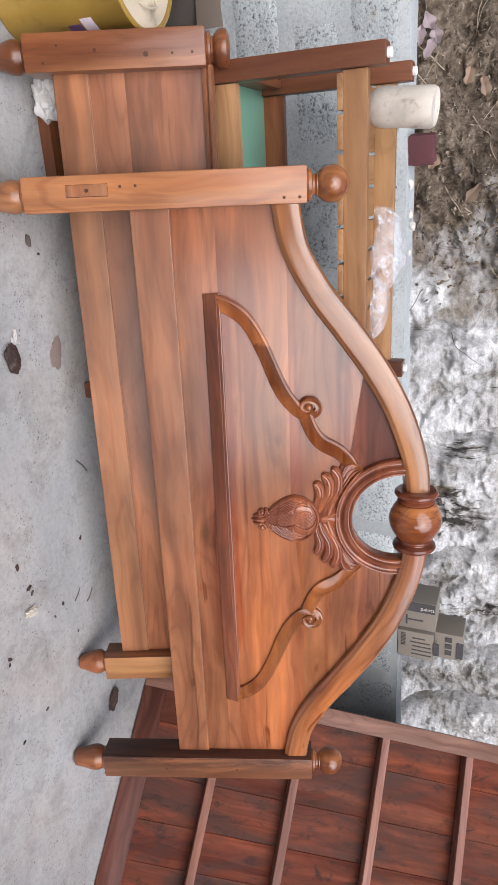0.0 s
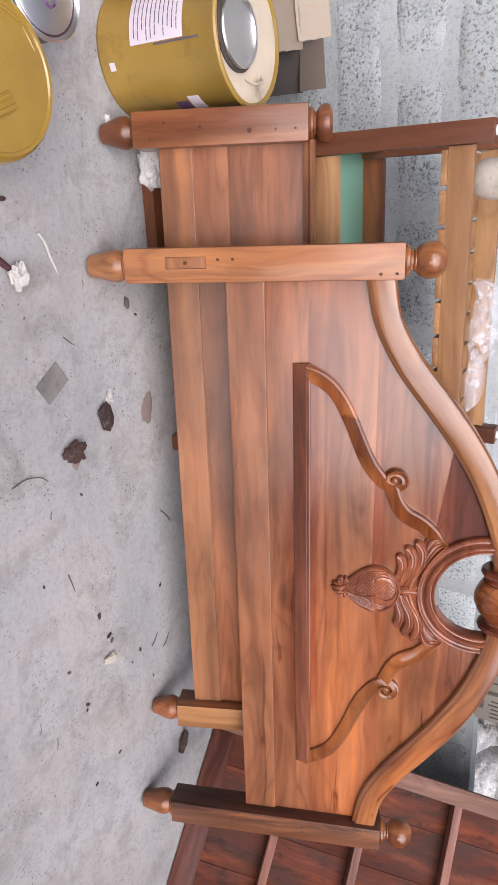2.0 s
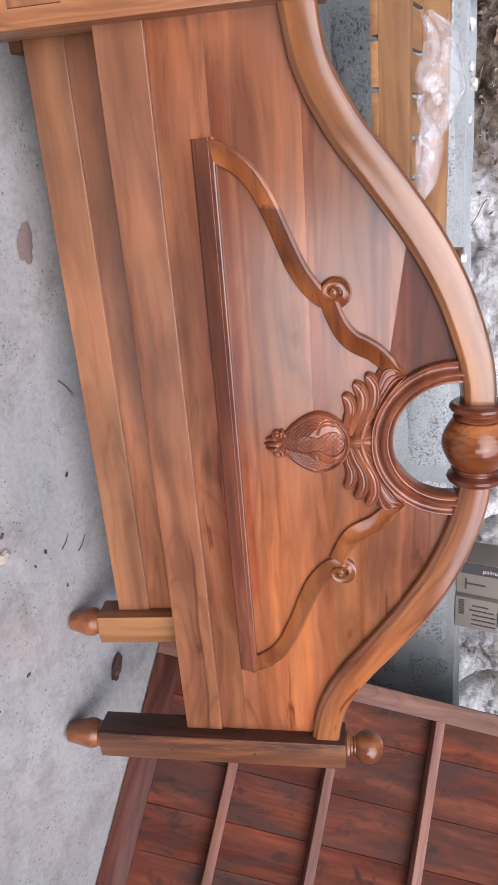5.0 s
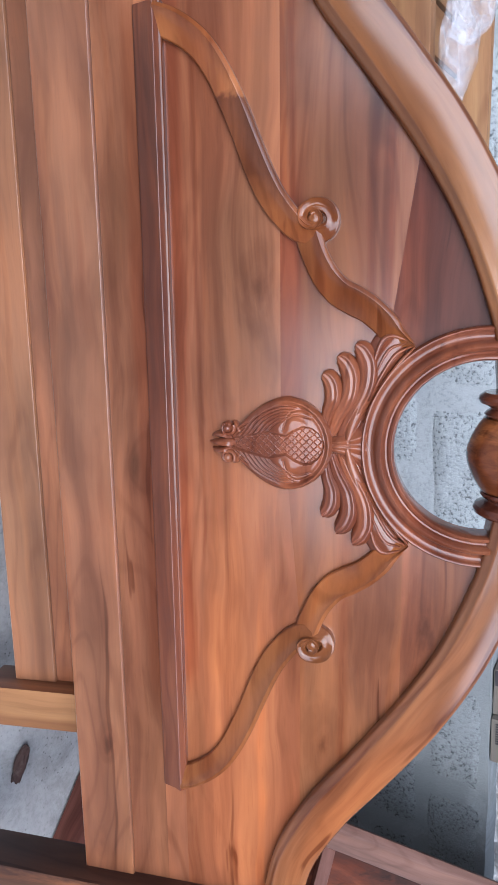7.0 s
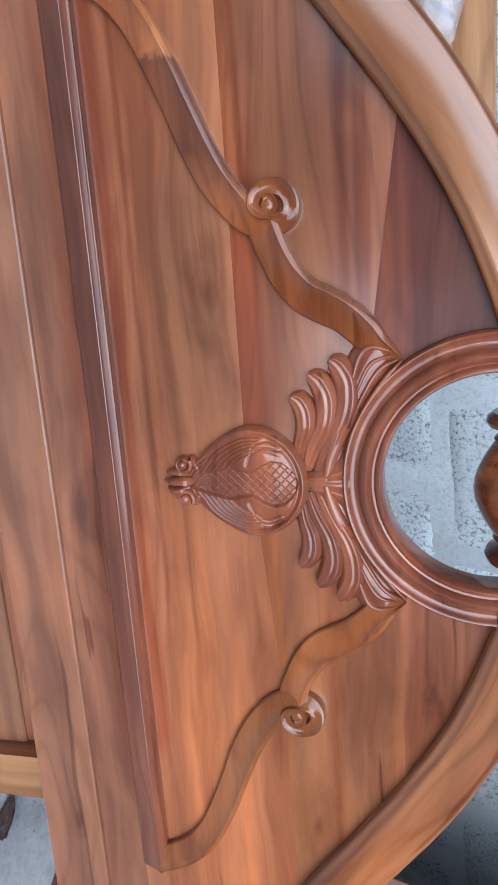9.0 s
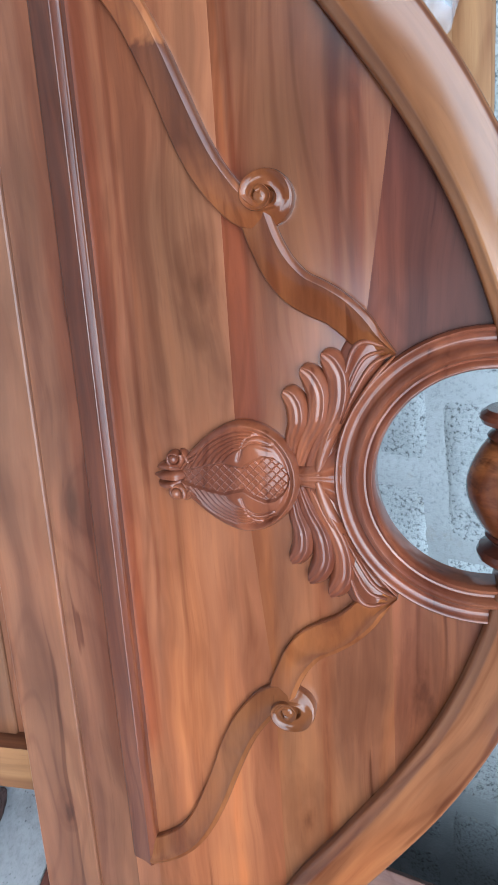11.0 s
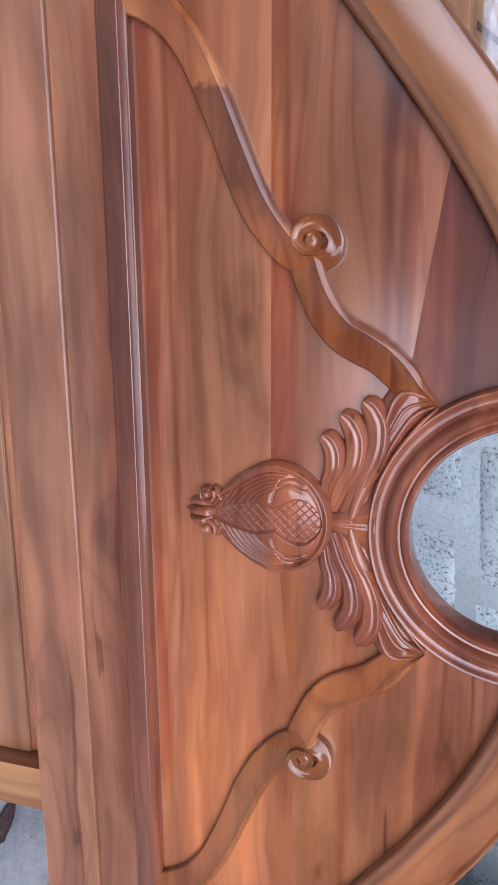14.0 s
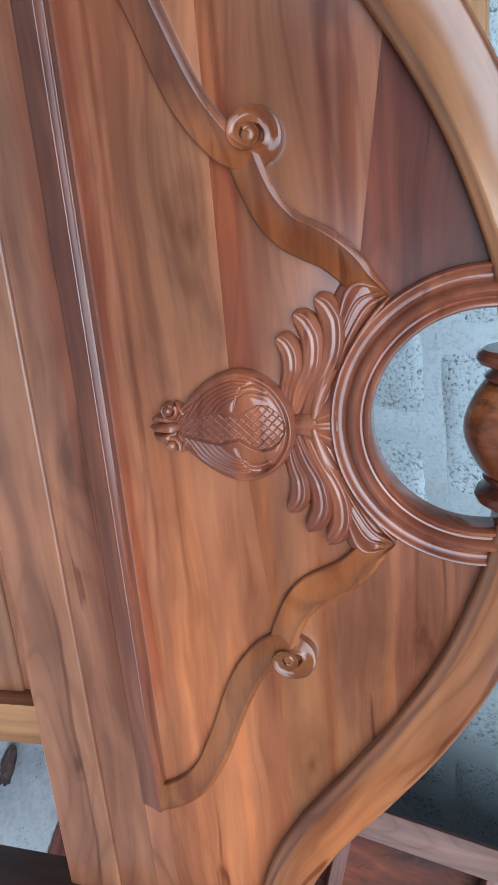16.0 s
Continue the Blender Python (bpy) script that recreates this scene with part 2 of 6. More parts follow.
rack_stile = wood("rack_stile", "z", (0.022, 0.008, 0.005), (0.165, 0.085, 0.064), (0.215, 0.118, 0.092), 0.5, 0.1, 0.25)

for m in (rail_wood, panel_wood, olive_panel, red_panel, middle_panel, foot_wood, foot_pale, arch_wood, golden_arch):
    m.node_tree.nodes["Principled BSDF"].inputs["Coat IOR"].default_value = 1.58


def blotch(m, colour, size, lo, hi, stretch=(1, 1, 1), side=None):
    """Dark blotches with ragged edges over a material: weather stains, grain, and painted-in shade on the mortar."""
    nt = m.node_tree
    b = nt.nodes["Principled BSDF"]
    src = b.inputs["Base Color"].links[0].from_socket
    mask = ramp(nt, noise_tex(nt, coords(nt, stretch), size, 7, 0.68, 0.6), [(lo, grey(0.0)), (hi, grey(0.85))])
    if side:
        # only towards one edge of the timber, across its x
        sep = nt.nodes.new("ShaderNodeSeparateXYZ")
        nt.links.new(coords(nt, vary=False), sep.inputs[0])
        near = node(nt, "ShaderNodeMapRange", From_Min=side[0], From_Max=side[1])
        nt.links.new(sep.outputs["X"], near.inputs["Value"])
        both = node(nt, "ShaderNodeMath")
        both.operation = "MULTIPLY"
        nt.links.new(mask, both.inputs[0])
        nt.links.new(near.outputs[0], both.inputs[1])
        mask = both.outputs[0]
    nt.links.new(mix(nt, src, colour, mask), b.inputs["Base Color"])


def paler_end(m, pale):
    """Boards that run from brown heartwood into warmer, paler wood along their length."""
    nt = m.node_tree
    b = nt.nodes["Principled BSDF"]
    src = b.inputs["Base Color"].links[0].from_socket
    v = coords(nt, vary=False)
    sep = nt.nodes.new("ShaderNodeSeparateXYZ")
    nt.links.new(v, sep.inputs[0])
    add = node(nt, "ShaderNodeMath")
    add.operation = "MULTIPLY_ADD"
    nt.links.new(noise_tex(nt, coords(nt, (2.0, 8.0, 8.0), False), 1.0, 4, 0.6, 0.6), add.inputs[0])
    add.inputs[1].default_value = 1.3
    nt.links.new(sep.outputs["X"], add.inputs[2])
    tone = ramp(nt, add.outputs[0], [(0.20, (0.90, 0.91, 0.92)), (0.55, grey(1.0)), (0.95, pale)])
    nt.links.new(mix(nt, src, tone, 1.0, "MULTIPLY"), b.inputs["Base Color"])


def grain_shade_band(m, z0, z1, colour, x0=-9.0, x1=9.0, soft=0.006, strength=1.0):
    """A stretch of other wood colour, and in places of painted-in shade, along the grain between two heights of a
    board, with wavering borders; it fades beyond x0 and x1.
    """
    nt = m.node_tree
    b = nt.nodes["Principled BSDF"]
    src = b.inputs["Base Color"].links[0].from_socket
    sep = nt.nodes.new("ShaderNodeSeparateXYZ")
    nt.links.new(coords(nt, vary=False), sep.inputs[0])

    def wobbled(axis, amount, scale):
        w = node(nt, "ShaderNodeMath")
        w.operation = "MULTIPLY_ADD"
        nt.links.new(noise_tex(nt, coords(nt, scale, False), 1.0, 4, 0.6, 0.4), w.inputs[0])
        w.inputs[1].default_value = amount
        nt.links.new(sep.outputs[axis], w.inputs[2])
        return w.outputs[0]

    def window(src_socket, lo, hi, edge, shift):
        up = node(nt, "ShaderNodeMapRange", From_Min=lo - edge + shift, From_Max=lo + edge + shift)
        dn = node(nt, "ShaderNodeMapRange", From_Min=hi + edge + shift, From_Max=hi - edge + shift)
        for n in (up, dn):
            nt.links.new(src_socket, n.inputs["Value"])
        both = node(nt, "ShaderNodeMath")
        both.operation = "MULTIPLY"
        nt.links.new(up.outputs[0], both.inputs[0])
        nt.links.new(dn.outputs[0], both.inputs[1])
        return both.outputs[0]
    across = window(wobbled("Z", 0.024, (2.2, 30.0, 30.0)), z0, z1, soft, 0.012)
    length = window(wobbled("X", 0.10, (5.0, 40.0, 60.0)), x0, x1, 0.04, 0.05)
    mask = node(nt, "ShaderNodeMath")
    mask.operation = "MULTIPLY"
    nt.links.new(across, mask.inputs[0])
    nt.links.new(length, mask.inputs[1])
    scaled = node(nt, "ShaderNodeMath")
    scaled.operation = "MULTIPLY"
    scaled.inputs[1].default_value = strength
    nt.links.new(mask.outputs[0], scaled.inputs[0])
    nt.links.new(mix(nt, src, mix(nt, src, colour, 1.0, "MULTIPLY"), scaled.outputs[0]), b.inputs["Base Color"])


def knot_in(m, x, z, size, strength):
    """One knot in a board: a small dark eye with grain that swirls round it."""
    nt = m.node_tree
    b = nt.nodes["Principled BSDF"]
    src = b.inputs["Base Color"].links[0].from_socket
    v = coords(nt, vary=False)
    off = node(nt, "ShaderNodeVectorMath")
    off.operation = "SUBTRACT"
    nt.links.new(v, off.inputs[0])
    off.inputs[1].default_value = (x, 0, z)
    squash = node(nt, "ShaderNodeVectorMath")
    squash.operation = "MULTIPLY"
    nt.links.new(off.outputs[0], squash.inputs[0])
    squash.inputs[1].default_value = (0.42 / size, 0, 1.0 / size)
    far = node(nt, "ShaderNodeVectorMath")
    far.operation = "LENGTH"
    nt.links.new(squash.outputs[0], far.inputs[0])
    wob = node(nt, "ShaderNodeMath")
    wob.operation = "MULTIPLY_ADD"
    nt.links.new(noise_tex(nt, coords(nt, (14.0, 30.0, 30.0), False), 1.0, 4, 0.55), wob.inputs[0])
    wob.inputs[1].default_value = 0.9
    nt.links.new(far.outputs["Value"], wob.inputs[2])
    turn = node(nt, "ShaderNodeMath")
    turn.operation = "MULTIPLY"
    turn.inputs[1].default_value = 9.0
    nt.links.new(wob.outputs[0], turn.inputs[0])
    wave = node(nt, "ShaderNodeMath")
    wave.operation = "SINE"
    nt.links.new(turn.outputs[0], wave.inputs[0])
    rings = ramp(nt, wave.outputs[0], [(0.0, grey(1.0)), (0.9, (0.80, 0.75, 0.72))])
    near = ramp(nt, far.outputs["Value"], [(0.25, grey(strength)), (0.95, grey(0.0))])
    col = mix(nt, src, mix(nt, src, rings, 1.0, "MULTIPLY"), near)
    eye = ramp(nt, wob.outputs[0], [(0.45, (0.46, 0.38, 0.34)), (0.62, (0.78, 0.72, 0.68)), (0.85, grey(1.0))])
    nt.links.new(mix(nt, col, eye, strength, "MULTIPLY"), b.inputs["Base Color"])


knot_in(olive_panel, -0.222, 0.670, 0.055, 0.7)
knot_in(red_panel, 0.276, 0.920, 0.075, 1.0)
knot_in(middle_panel, 0.491, 0.769, 0.060, 0.8)
knot_in(rail_wood, 0.545, 0.398, 0.034, 1.0)
knot_in(rail_wood, 0.745, 0.372, 0.026, 0.6)
grain_shade_band(middle_panel, 0.690, 0.736, (0.78, 0.55, 0.49), -0.36, -0.02)
grain_shade_band(middle_panel, 0.690, 0.712, (1.22, 1.04, 0.84), -0.80, -0.36, 0.003)
grain_shade_band(middle_panel, 0.716, 0.724, (0.72, 0.56, 0.50), -0.80, -0.30, 0.003)
grain_shade_band(middle_panel, 0.690, 0.738, (1.22, 1.08, 0.84), 0.03, 0.40)
grain_shade_band(middle_panel, 0.822, 0.836, (0.68, 0.50, 0.43), -0.50, -0.14, 0.004)
grain_shade_band(middle_panel, 0.842, 0.858, (0.72, 0.53, 0.45), -0.50, -0.14, 0.004)
grain_shade_band(middle_panel, 0.790, 0.806, (0.84, 0.72, 0.66), 0.10, 0.60, 0.005)
grain_shade_band(olive_panel, 0.534, 0.560, (0.74, 0.55, 0.49), -0.70, 0.42)
grain_shade_band(olive_panel, 0.575, 0.582, (0.78, 0.68, 0.64), -0.60, 0.20, 0.002)
grain_shade_band(red_panel, 0.925, 0.990, (0.86, 0.84, 0.82), 0.10, 0.50, 0.01)
# Dim reflection across rail and lowest plank, put into their colour.
grain_shade_band(rail_wood, 0.330, 0.440, (0.86, 0.88, 0.89), -0.40, 0.12, 0.02)
grain_shade_band(panel_wood, 0.432, 0.470, (0.80, 0.82, 0.84), -0.40, 0.05, 0.01)
grain_shade_band(panel_wood, 0.478, 0.500, (0.84, 0.72, 0.66), -0.60, 0.45, 0.004)
grain_shade_band(olive_panel, 0.600, 0.690, (0.86, 0.89, 0.88), -0.36, -0.08, 0.02)
grain_shade_band(olive_panel, 0.585, 0.640, (1.12, 1.06, 0.92), 0.02, 0.42, 0.01)
grain_shade_band(middle_panel, 0.745, 0.800, (0.86, 0.90, 0.84), -0.44, -0.18, 0.015)
paler_end(olive_panel, (1.18, 1.08, 0.96))
paler_end(rail_wood, (1.06, 1.04, 1.00))
blotch(rack_board, (0.050, 0.026, 0.021), 5.0, 0.45, 0.60, (1.0, 1.0, 0.3))
blotch(rack_board, (0.026, 0.015, 0.012), 20.0, 0.54, 0.68, (1.0, 1.0, 0.5))
blotch(barrel_wood, (0.090, 0.027, 0.011), 1.0, 0.46, 0.68, (80.0, 30.0, 4.0))
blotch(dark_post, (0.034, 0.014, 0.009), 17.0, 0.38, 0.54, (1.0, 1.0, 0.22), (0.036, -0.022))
for m in (rack_board, rack_rail, rack_stile, batten_wood, dark_panel):
    m.node_tree.nodes["Principled BSDF"].inputs["Specular IOR Level"].default_value = 0.12

yellow_paint = plain("yellow_paint", (0.315, 0.200, 0.040), 0.38, 0, 0.2, 0.22, 14, (0.20, 0.12, 0.03))
cream_lid = plain("dusty_cream_lid", (0.55, 0.47, 0.36), 0.6, 0, 0, 0.25, 18, (0.28, 0.23, 0.17))
tin_plate = plain("tin_plate", (0.80, 0.79, 0.77), 0.36, 1.0, 0, 0.1, 20)
label_paper = plain("white_label", (0.72, 0.66, 0.74), 0.55, 0, 0, 0.06, 12)
ink = plain("label_ink", (0.10, 0.085, 0.12), 0.6)
violet_ink = plain("violet_print", (0.13, 0.07, 0.16), 0.6)
dark_tin = plain("maroon_tin", (0.055, 0.020, 0.028), 0.35, 0, 0.2, 0.3)
pink_tin = plain("pink_print", (0.42, 0.27, 0.29), 0.5, 0, 0, 0.15)
cardboard = plain("cardboard", (0.36, 0.30, 0.235), 0.85, 0, 0, 0.15, 10)
brown_card = plain("brown_card", (0.17, 0.14, 0.115), 0.85, 0, 0, 0.25, 10)
dark_card = plain("grey_card", (0.050, 0.042, 0.036), 0.85, 0, 0, 0.25, 10)
white_plastic = plain("white_plastic", (0.54, 0.50, 0.44), 0.5, 0, 0, 0.32, 40, (0.22, 0.17, 0.13))
cap_white = plain("white_cap", (0.8, 0.8, 0.78), 0.4)
green_board = plain("green_board", (0.20, 0.42, 0.31), 0.55, 0, 0, 0.06, 8)
tissue_mat = plain("crumpled_paper", (0.62, 0.615, 0.61), 0.8, 0, 0, 0.08, 30)
maroon_block = plain("maroon_block", (0.085, 0.025, 0.030), 0.75, 0, 0, 0.3, 25)
hole_dark = plain("hole_dark", (0.075, 0.028, 0.014), 0.8)
twig_mat = plain("twig", (0.10, 0.080, 0.068), 0.85, 0, 0, 0.3)
leaf_mat = plain("dry_leaf", (0.42, 0.31, 0.23), 0.75, 0, 0, 0.25)
bark_chip = plain("bark_chip", (0.050, 0.026, 0.021), 0.85, 0, 0, 0.5, 60, (0.13, 0.10, 0.09))
sandpaper_mat = plain("sandpaper", (0.175, 0.165, 0.155), 0.8, 0, 0, 0.4, 50, (0.10, 0.092, 0.086))
pale_twig = plain("pale_twig", (0.34, 0.28, 0.21), 0.85, 0, 0, 0.3)


def litter_material():
    m, nt, b = material("leaf_litter", 0.85)
    geo = nt.nodes.new("ShaderNodeNewGeometry")
    col = ramp(nt, geo.outputs["Random Per Island"], [(0.0, (0.035, 0.025, 0.017)), (0.35, (0.10, 0.075, 0.05)), (0.70, (0.17, 0.130, 0.09)), (0.93, (0.27, 0.22, 0.165)), (1.0, (0.44, 0.39, 0.32))])
    col = mix(nt, col, ramp(nt, noise_tex(nt, coords(nt), 120, 4), [(0.35, grey(0.6)), (0.6, grey(1.0))]), 0.8, "MULTIPLY")
    nt.links.new(col, b.inputs["Base Color"])
    return m


litter_mat = litter_material()
scrap_mat = plain("cream_paper", (0.55, 0.50, 0.42), 0.85, 0, 0, 0.2, 60, (0.25, 0.20, 0.15))
scrap_white = plain("dull_white_paper", (0.48, 0.46, 0.44), 0.85, 0, 0, 0.2, 60, (0.3, 0.27, 0.25))
lilac_leaf = plain("faded_leaf", (0.52, 0.44, 0.46), 0.7, 0, 0, 0.15)
stain_mat = plain("floor_patch", (0.21, 0.155, 0.140), 0.85, 0, 0, 0.3, 50, (0.11, 0.08, 0.07))
news_mat = plain("printed_card", (0.19, 0.168, 0.140), 0.85, 0, 0, 0.12, 10)


def concrete_floor():
    m, nt, b = material("concrete_floor", 0.72)
    v = coords(nt, vary=False)
    broad = noise_tex(nt, v, 1.8, 6, 0.6)
    fine = noise_tex(nt, v, 75, 6, 0.75)
    col = ramp(nt, broad, [(0.3, (0.285, 0.282, 0.278)), (0.5, (0.335, 0.332, 0.327)), (0.7, (0.375, 0.373, 0.368))])
    col = mix(nt, col, ramp(nt, fine, [(0.30, grey(0.72)), (0.48, grey(1.0)), (0.68, grey(1.10))]), 0.8, "MULTIPLY")
    blot = ramp(nt, noise_tex(nt, v, 7, 8, 0.75, 0.4), [(0.49, grey(1.0)), (0.66, (0.64, 0.625, 0.60))])
    col = mix(nt, col, blot, 0.8, "MULTIPLY")
    # trowel marks, dark grit and pale splashes of filler
    drag = ramp(nt, noise_tex(nt, coords(nt, (3.0, 14.0, 1.0), False), 1.0, 6, 0.7, 0.8), [(0.35, grey(0.88)), (0.5, grey(1.0)), (0.66, grey(1.07))])
    col = mix(nt, col, drag, 0.7, "MULTIPLY")
    for size, rim, dark, gate_size, lo in ((42.0, 0.12, 0.32, 5, 0.50), (95.0, 0.20, 0.40, 8, 0.48), (17.0, 0.055, 0.35, 3, 0.40)):
        vor = node(nt, "ShaderNodeTexVoronoi", Scale=size, Randomness=1.0)
        nt.links.new(v, vor.inputs["Vector"])
        spots = ramp(nt, vor.outputs["Distance"], [(rim * 0.6, grey(dark)), (rim * 1.3, grey(1.0))])
        gate = ramp(nt, noise_tex(nt, v, gate_size, 3), [(lo, grey(0.0)), (lo + 0.12, grey(1.0))])
        col = mix(nt, col, mix(nt, col, spots, 1.0, "MULTIPLY"), gate)
    pale = ramp(nt, noise_tex(nt, v, 5.0, 8, 0.72), [(0.58, grey(0.0)), (0.70, grey(0.65))])
    col = mix(nt, col, (0.43, 0.436, 0.430), pale)
    tint = ramp(nt, noise_tex(nt, v, 3.0, 5, 0.6), [(0.35, (0.97, 1.0, 1.03)), (0.5, grey(1.0)), (0.66, (1.04, 0.99, 0.965))])
    col = mix(nt, col, tint, 1.0, "MULTIPLY")
    nt.links.new(col, b.inputs["Base Color"])
    nt.links.new(ramp(nt, broad, [(0.3, grey(0.5)), (0.7, grey(0.8))]), b.inputs["Roughness"])
    bump(nt, b, fine, 0.35, 0.002)
    return m


def block_concrete(name, base, porous):
    """Cast concrete block with open pores, or smeared mortar when porous is 0."""
    m, nt, b = material(name, 0.92)
    v = coords(nt)
    broad = noise_tex(nt, v, 4, 5, 0.6)
    pores = noise_tex(nt, v, 115, 4, 0.65)
    col = ramp(nt, broad, [(0.3, tuple(c * 0.8 for c in base)), (0.55, base), (0.75, tuple(min(1, c * 1.18) for c in base))])
    pit = ramp(nt, pores, [(0.35, grey(0.22)), (0.45, grey(0.80)), (0.54, grey(1.0))])
    col = mix(nt, col, pit, porous, "MULTIPLY")
    smear = ramp(nt, noise_tex(nt, v, 11, 4, 0.6), [(0.55, grey(0.0)), (0.66, grey(0.7))])
    col = mix(nt, col, tuple(c * 1.04 for c in base), smear)
    moss = ramp(nt, noise_tex(nt, v, 9, 5, 0.7), [(0.62, grey(0.0)), (0.74, grey(0.5))])
    col = mix(nt, col, (0.30, 0.26, 0.18), moss)
    nt.links.new(col, b.inputs["Base Color"])
    bump(nt, b, pores, 0.3 + 0.6 * porous, 0.006)
    return m


def bank_material():
    m, nt, b = material("rock_bank", 0.95)
    v = coords(nt, vary=False)
    soil = ramp(nt, noise_tex(nt, v, 26, 12, 0.82), [(0.3, (0.024, 0.017, 0.012)), (0.46, (0.095, 0.070, 0.048)), (0.58, (0.205, 0.165, 0.122)), (0.70, (0.40, 0.345, 0.285))])
    veins = node(nt, "ShaderNodeTexNoise", Scale=3.2, Detail=12.0, Roughness=0.72, Lacunarity=2.3)
    veins.noise_type = "RIDGED_MULTIFRACTAL"
    nt.links.new(v, veins.inputs["Vector"])
    dark_vein = ramp(nt, veins.outputs["Fac"], [(0.20, grey(0.35)), (0.36, grey(0.9)), (0.55, grey(1.0)), (0.95, grey(1.2))])
    rock = ramp(nt, noise_tex(nt, coords(nt, (1.0, 1.0, 0.55), False), 3.2, 12, 0.72, 0.6), [(0.33, (0.14, 0.13, 0.11)), (0.41, (0.38, 0.372, 0.36)), (0.52, (0.60, 0.61, 0.62)), (0.62, (0.84, 0.85, 0.86))])
    chips = ramp(nt, noise_tex(nt, v, 34, 9, 0.8, 1.0), [(0.36, grey(0.58)), (0.47, grey(1.0)), (0.62, grey(1.4))])
    rock = mix(nt, rock, chips, 0.55, "MULTIPLY")
    rock = mix(nt, rock, dark_vein, 0.35, "MULTIPLY")
    runs = ramp(nt, noise_tex(nt, coords(nt, (1.6, 9.0, 9.0), False), 4.0, 8, 0.7, 0.5), [(0.36, (0.62, 0.60, 0.55)), (0.48, grey(1.0)), (0.62, grey(1.12))])
    rock = mix(nt, rock, runs, 0.8, "MULTIPLY")
    cracks = noise_tex(nt, coords(nt, (3.4, 1.0, 0.8), False), 1.0, 9, 0.68, 0.7)
    rock = mix(nt, rock, ramp(nt, cracks, [(0.385, (0.07, 0.06, 0.05)), (0.405, (0.60, 0.57, 0.54)), (0.43, grey(1.0))]), 1.0, "MULTIPLY")
    moss = ramp(nt, noise_tex(nt, v, 2.6, 7, 0.7), [(0.56, grey(0.0)), (0.66, grey(0.65))])
    rock = mix(nt, rock, (0.16, 0.125, 0.085), moss)
    sep = nt.nodes.new("ShaderNodeSeparateXYZ")
    nt.links.new(v, sep.inputs[0])
    wob = noise_tex(nt, v, 3.0, 4)
    add = nt.nodes.new("ShaderNodeMath")
    add.operation = "MULTIPLY_ADD"
    nt.links.new(wob, add.inputs[0])
    add.inputs[1].default_value = 1.9
    nt.links.new(sep.outputs["X"], add.inputs[2])
    mask = ramp(nt, add.outputs[0], [(0.15, grey(0.0)), (0.6, grey(1.0))])
    col = mix(nt, soil, rock, mask)
    grit = ramp(nt, noise_tex(nt, v, 70, 8, 0.75), [(0.36, grey(0.50)), (0.47, grey(1.05)), (0.62, grey(1.4))])
    col = mix(nt, col, grit, 0.5, "MULTIPLY")
    nt.links.new(col, b.inputs["Base Color"])
    bump(nt, b, noise_tex(nt, v, 22, 10, 0.72), 0.8, 0.04)
    return m


floor_mat = concrete_floor()
block_mat = block_concrete("concrete_block", (0.415, 0.456, 0.465), 0.9)
mortar_mat = block_concrete("mortar", (0.405, 0.44, 0.45), 0.3)
# Right end of the wall: its shade is put into block and mortar colour.
shaded_block = block_concrete("shaded_block", (0.235, 0.255, 0.258), 0.9)
blotch(mortar_mat, (0.19, 0.205, 0.205), 3.0, 0.25, 0.45, (1, 1, 1), (1.60, 1.85))
bank_mat = bank_material()
unseen_wall_mat = plain("unseen_wall", (0.10, 0.085, 0.065), 0.95, 0, 0, 0.35, 6, (0.06, 0.05, 0.04))
earth_mat = plain("earth", (0.11, 0.085, 0.06), 0.95, 0, 0, 0.4, 8, (0.08, 0.06, 0.04))


def heart_band_material():
    """The carving's teak with one stretch of dark heartwood along the band."""
    m = band_wood.copy()
    m.name = "teak_heart_band"
    nt = m.node_tree
    b = nt.nodes["Principled BSDF"]
    src = b.inputs["Base Color"].links[0].from_socket
    v = coords(nt, vary=False)
    sep = nt.nodes.new("ShaderNodeSeparateXYZ")
    nt.links.new(v, sep.inputs[0])
    # along the band, with a slanting ragged border
    s1 = node(nt, "ShaderNodeMath")
    s1.operation = "MULTIPLY_ADD"
    nt.links.new(noise_tex(nt, v, 28, 3), s1.inputs[0])
    s1.inputs[1].default_value = 0.05
    nt.links.new(sep.outputs["X"], s1.inputs[2])
    s2 = node(nt, "ShaderNodeMath")
    s2.operation = "ADD"
    s2.inputs[1].default_value = 0.60
    nt.links.new(s1.outputs[0], s2.inputs[0])
    mask = ramp(nt, s2.outputs[0], [(0.150, grey(0.0)), (0.156, grey(1.0)), (0.25, grey(0.9)), (0.31, grey(0.0))])
    dark = mix(nt, src, (0.40, 0.35, 0.40), 1.0, "MULTIPLY")
    nt.links.new(mix(nt, src, dark, mask), b.inputs["Base Color"])
    return m


heart_band = heart_band_material()
grain_shade_band(heart_band, 0.70, 0.95, (0.66, 0.56, 0.52), -0.285, -0.165, 0.004)
for m in (band_wood, heart_band, bar_wood):
    m.node_tree.nodes["Principled BSDF"].inputs["Coat IOR"].default_value = 1.48
# The same dimness painted over the left half of footboard and bar.
for m in (foot_pale, foot_wood):
    grain_shade_band(m, -1.0, 2.0, (0.80, 0.80, 0.80), -0.72, -0.05, 0.02)
grain_shade_band(bar_wood, 0.40, 0.60, (0.74, 0.70, 0.70), -0.55, -0.05, 0.02)


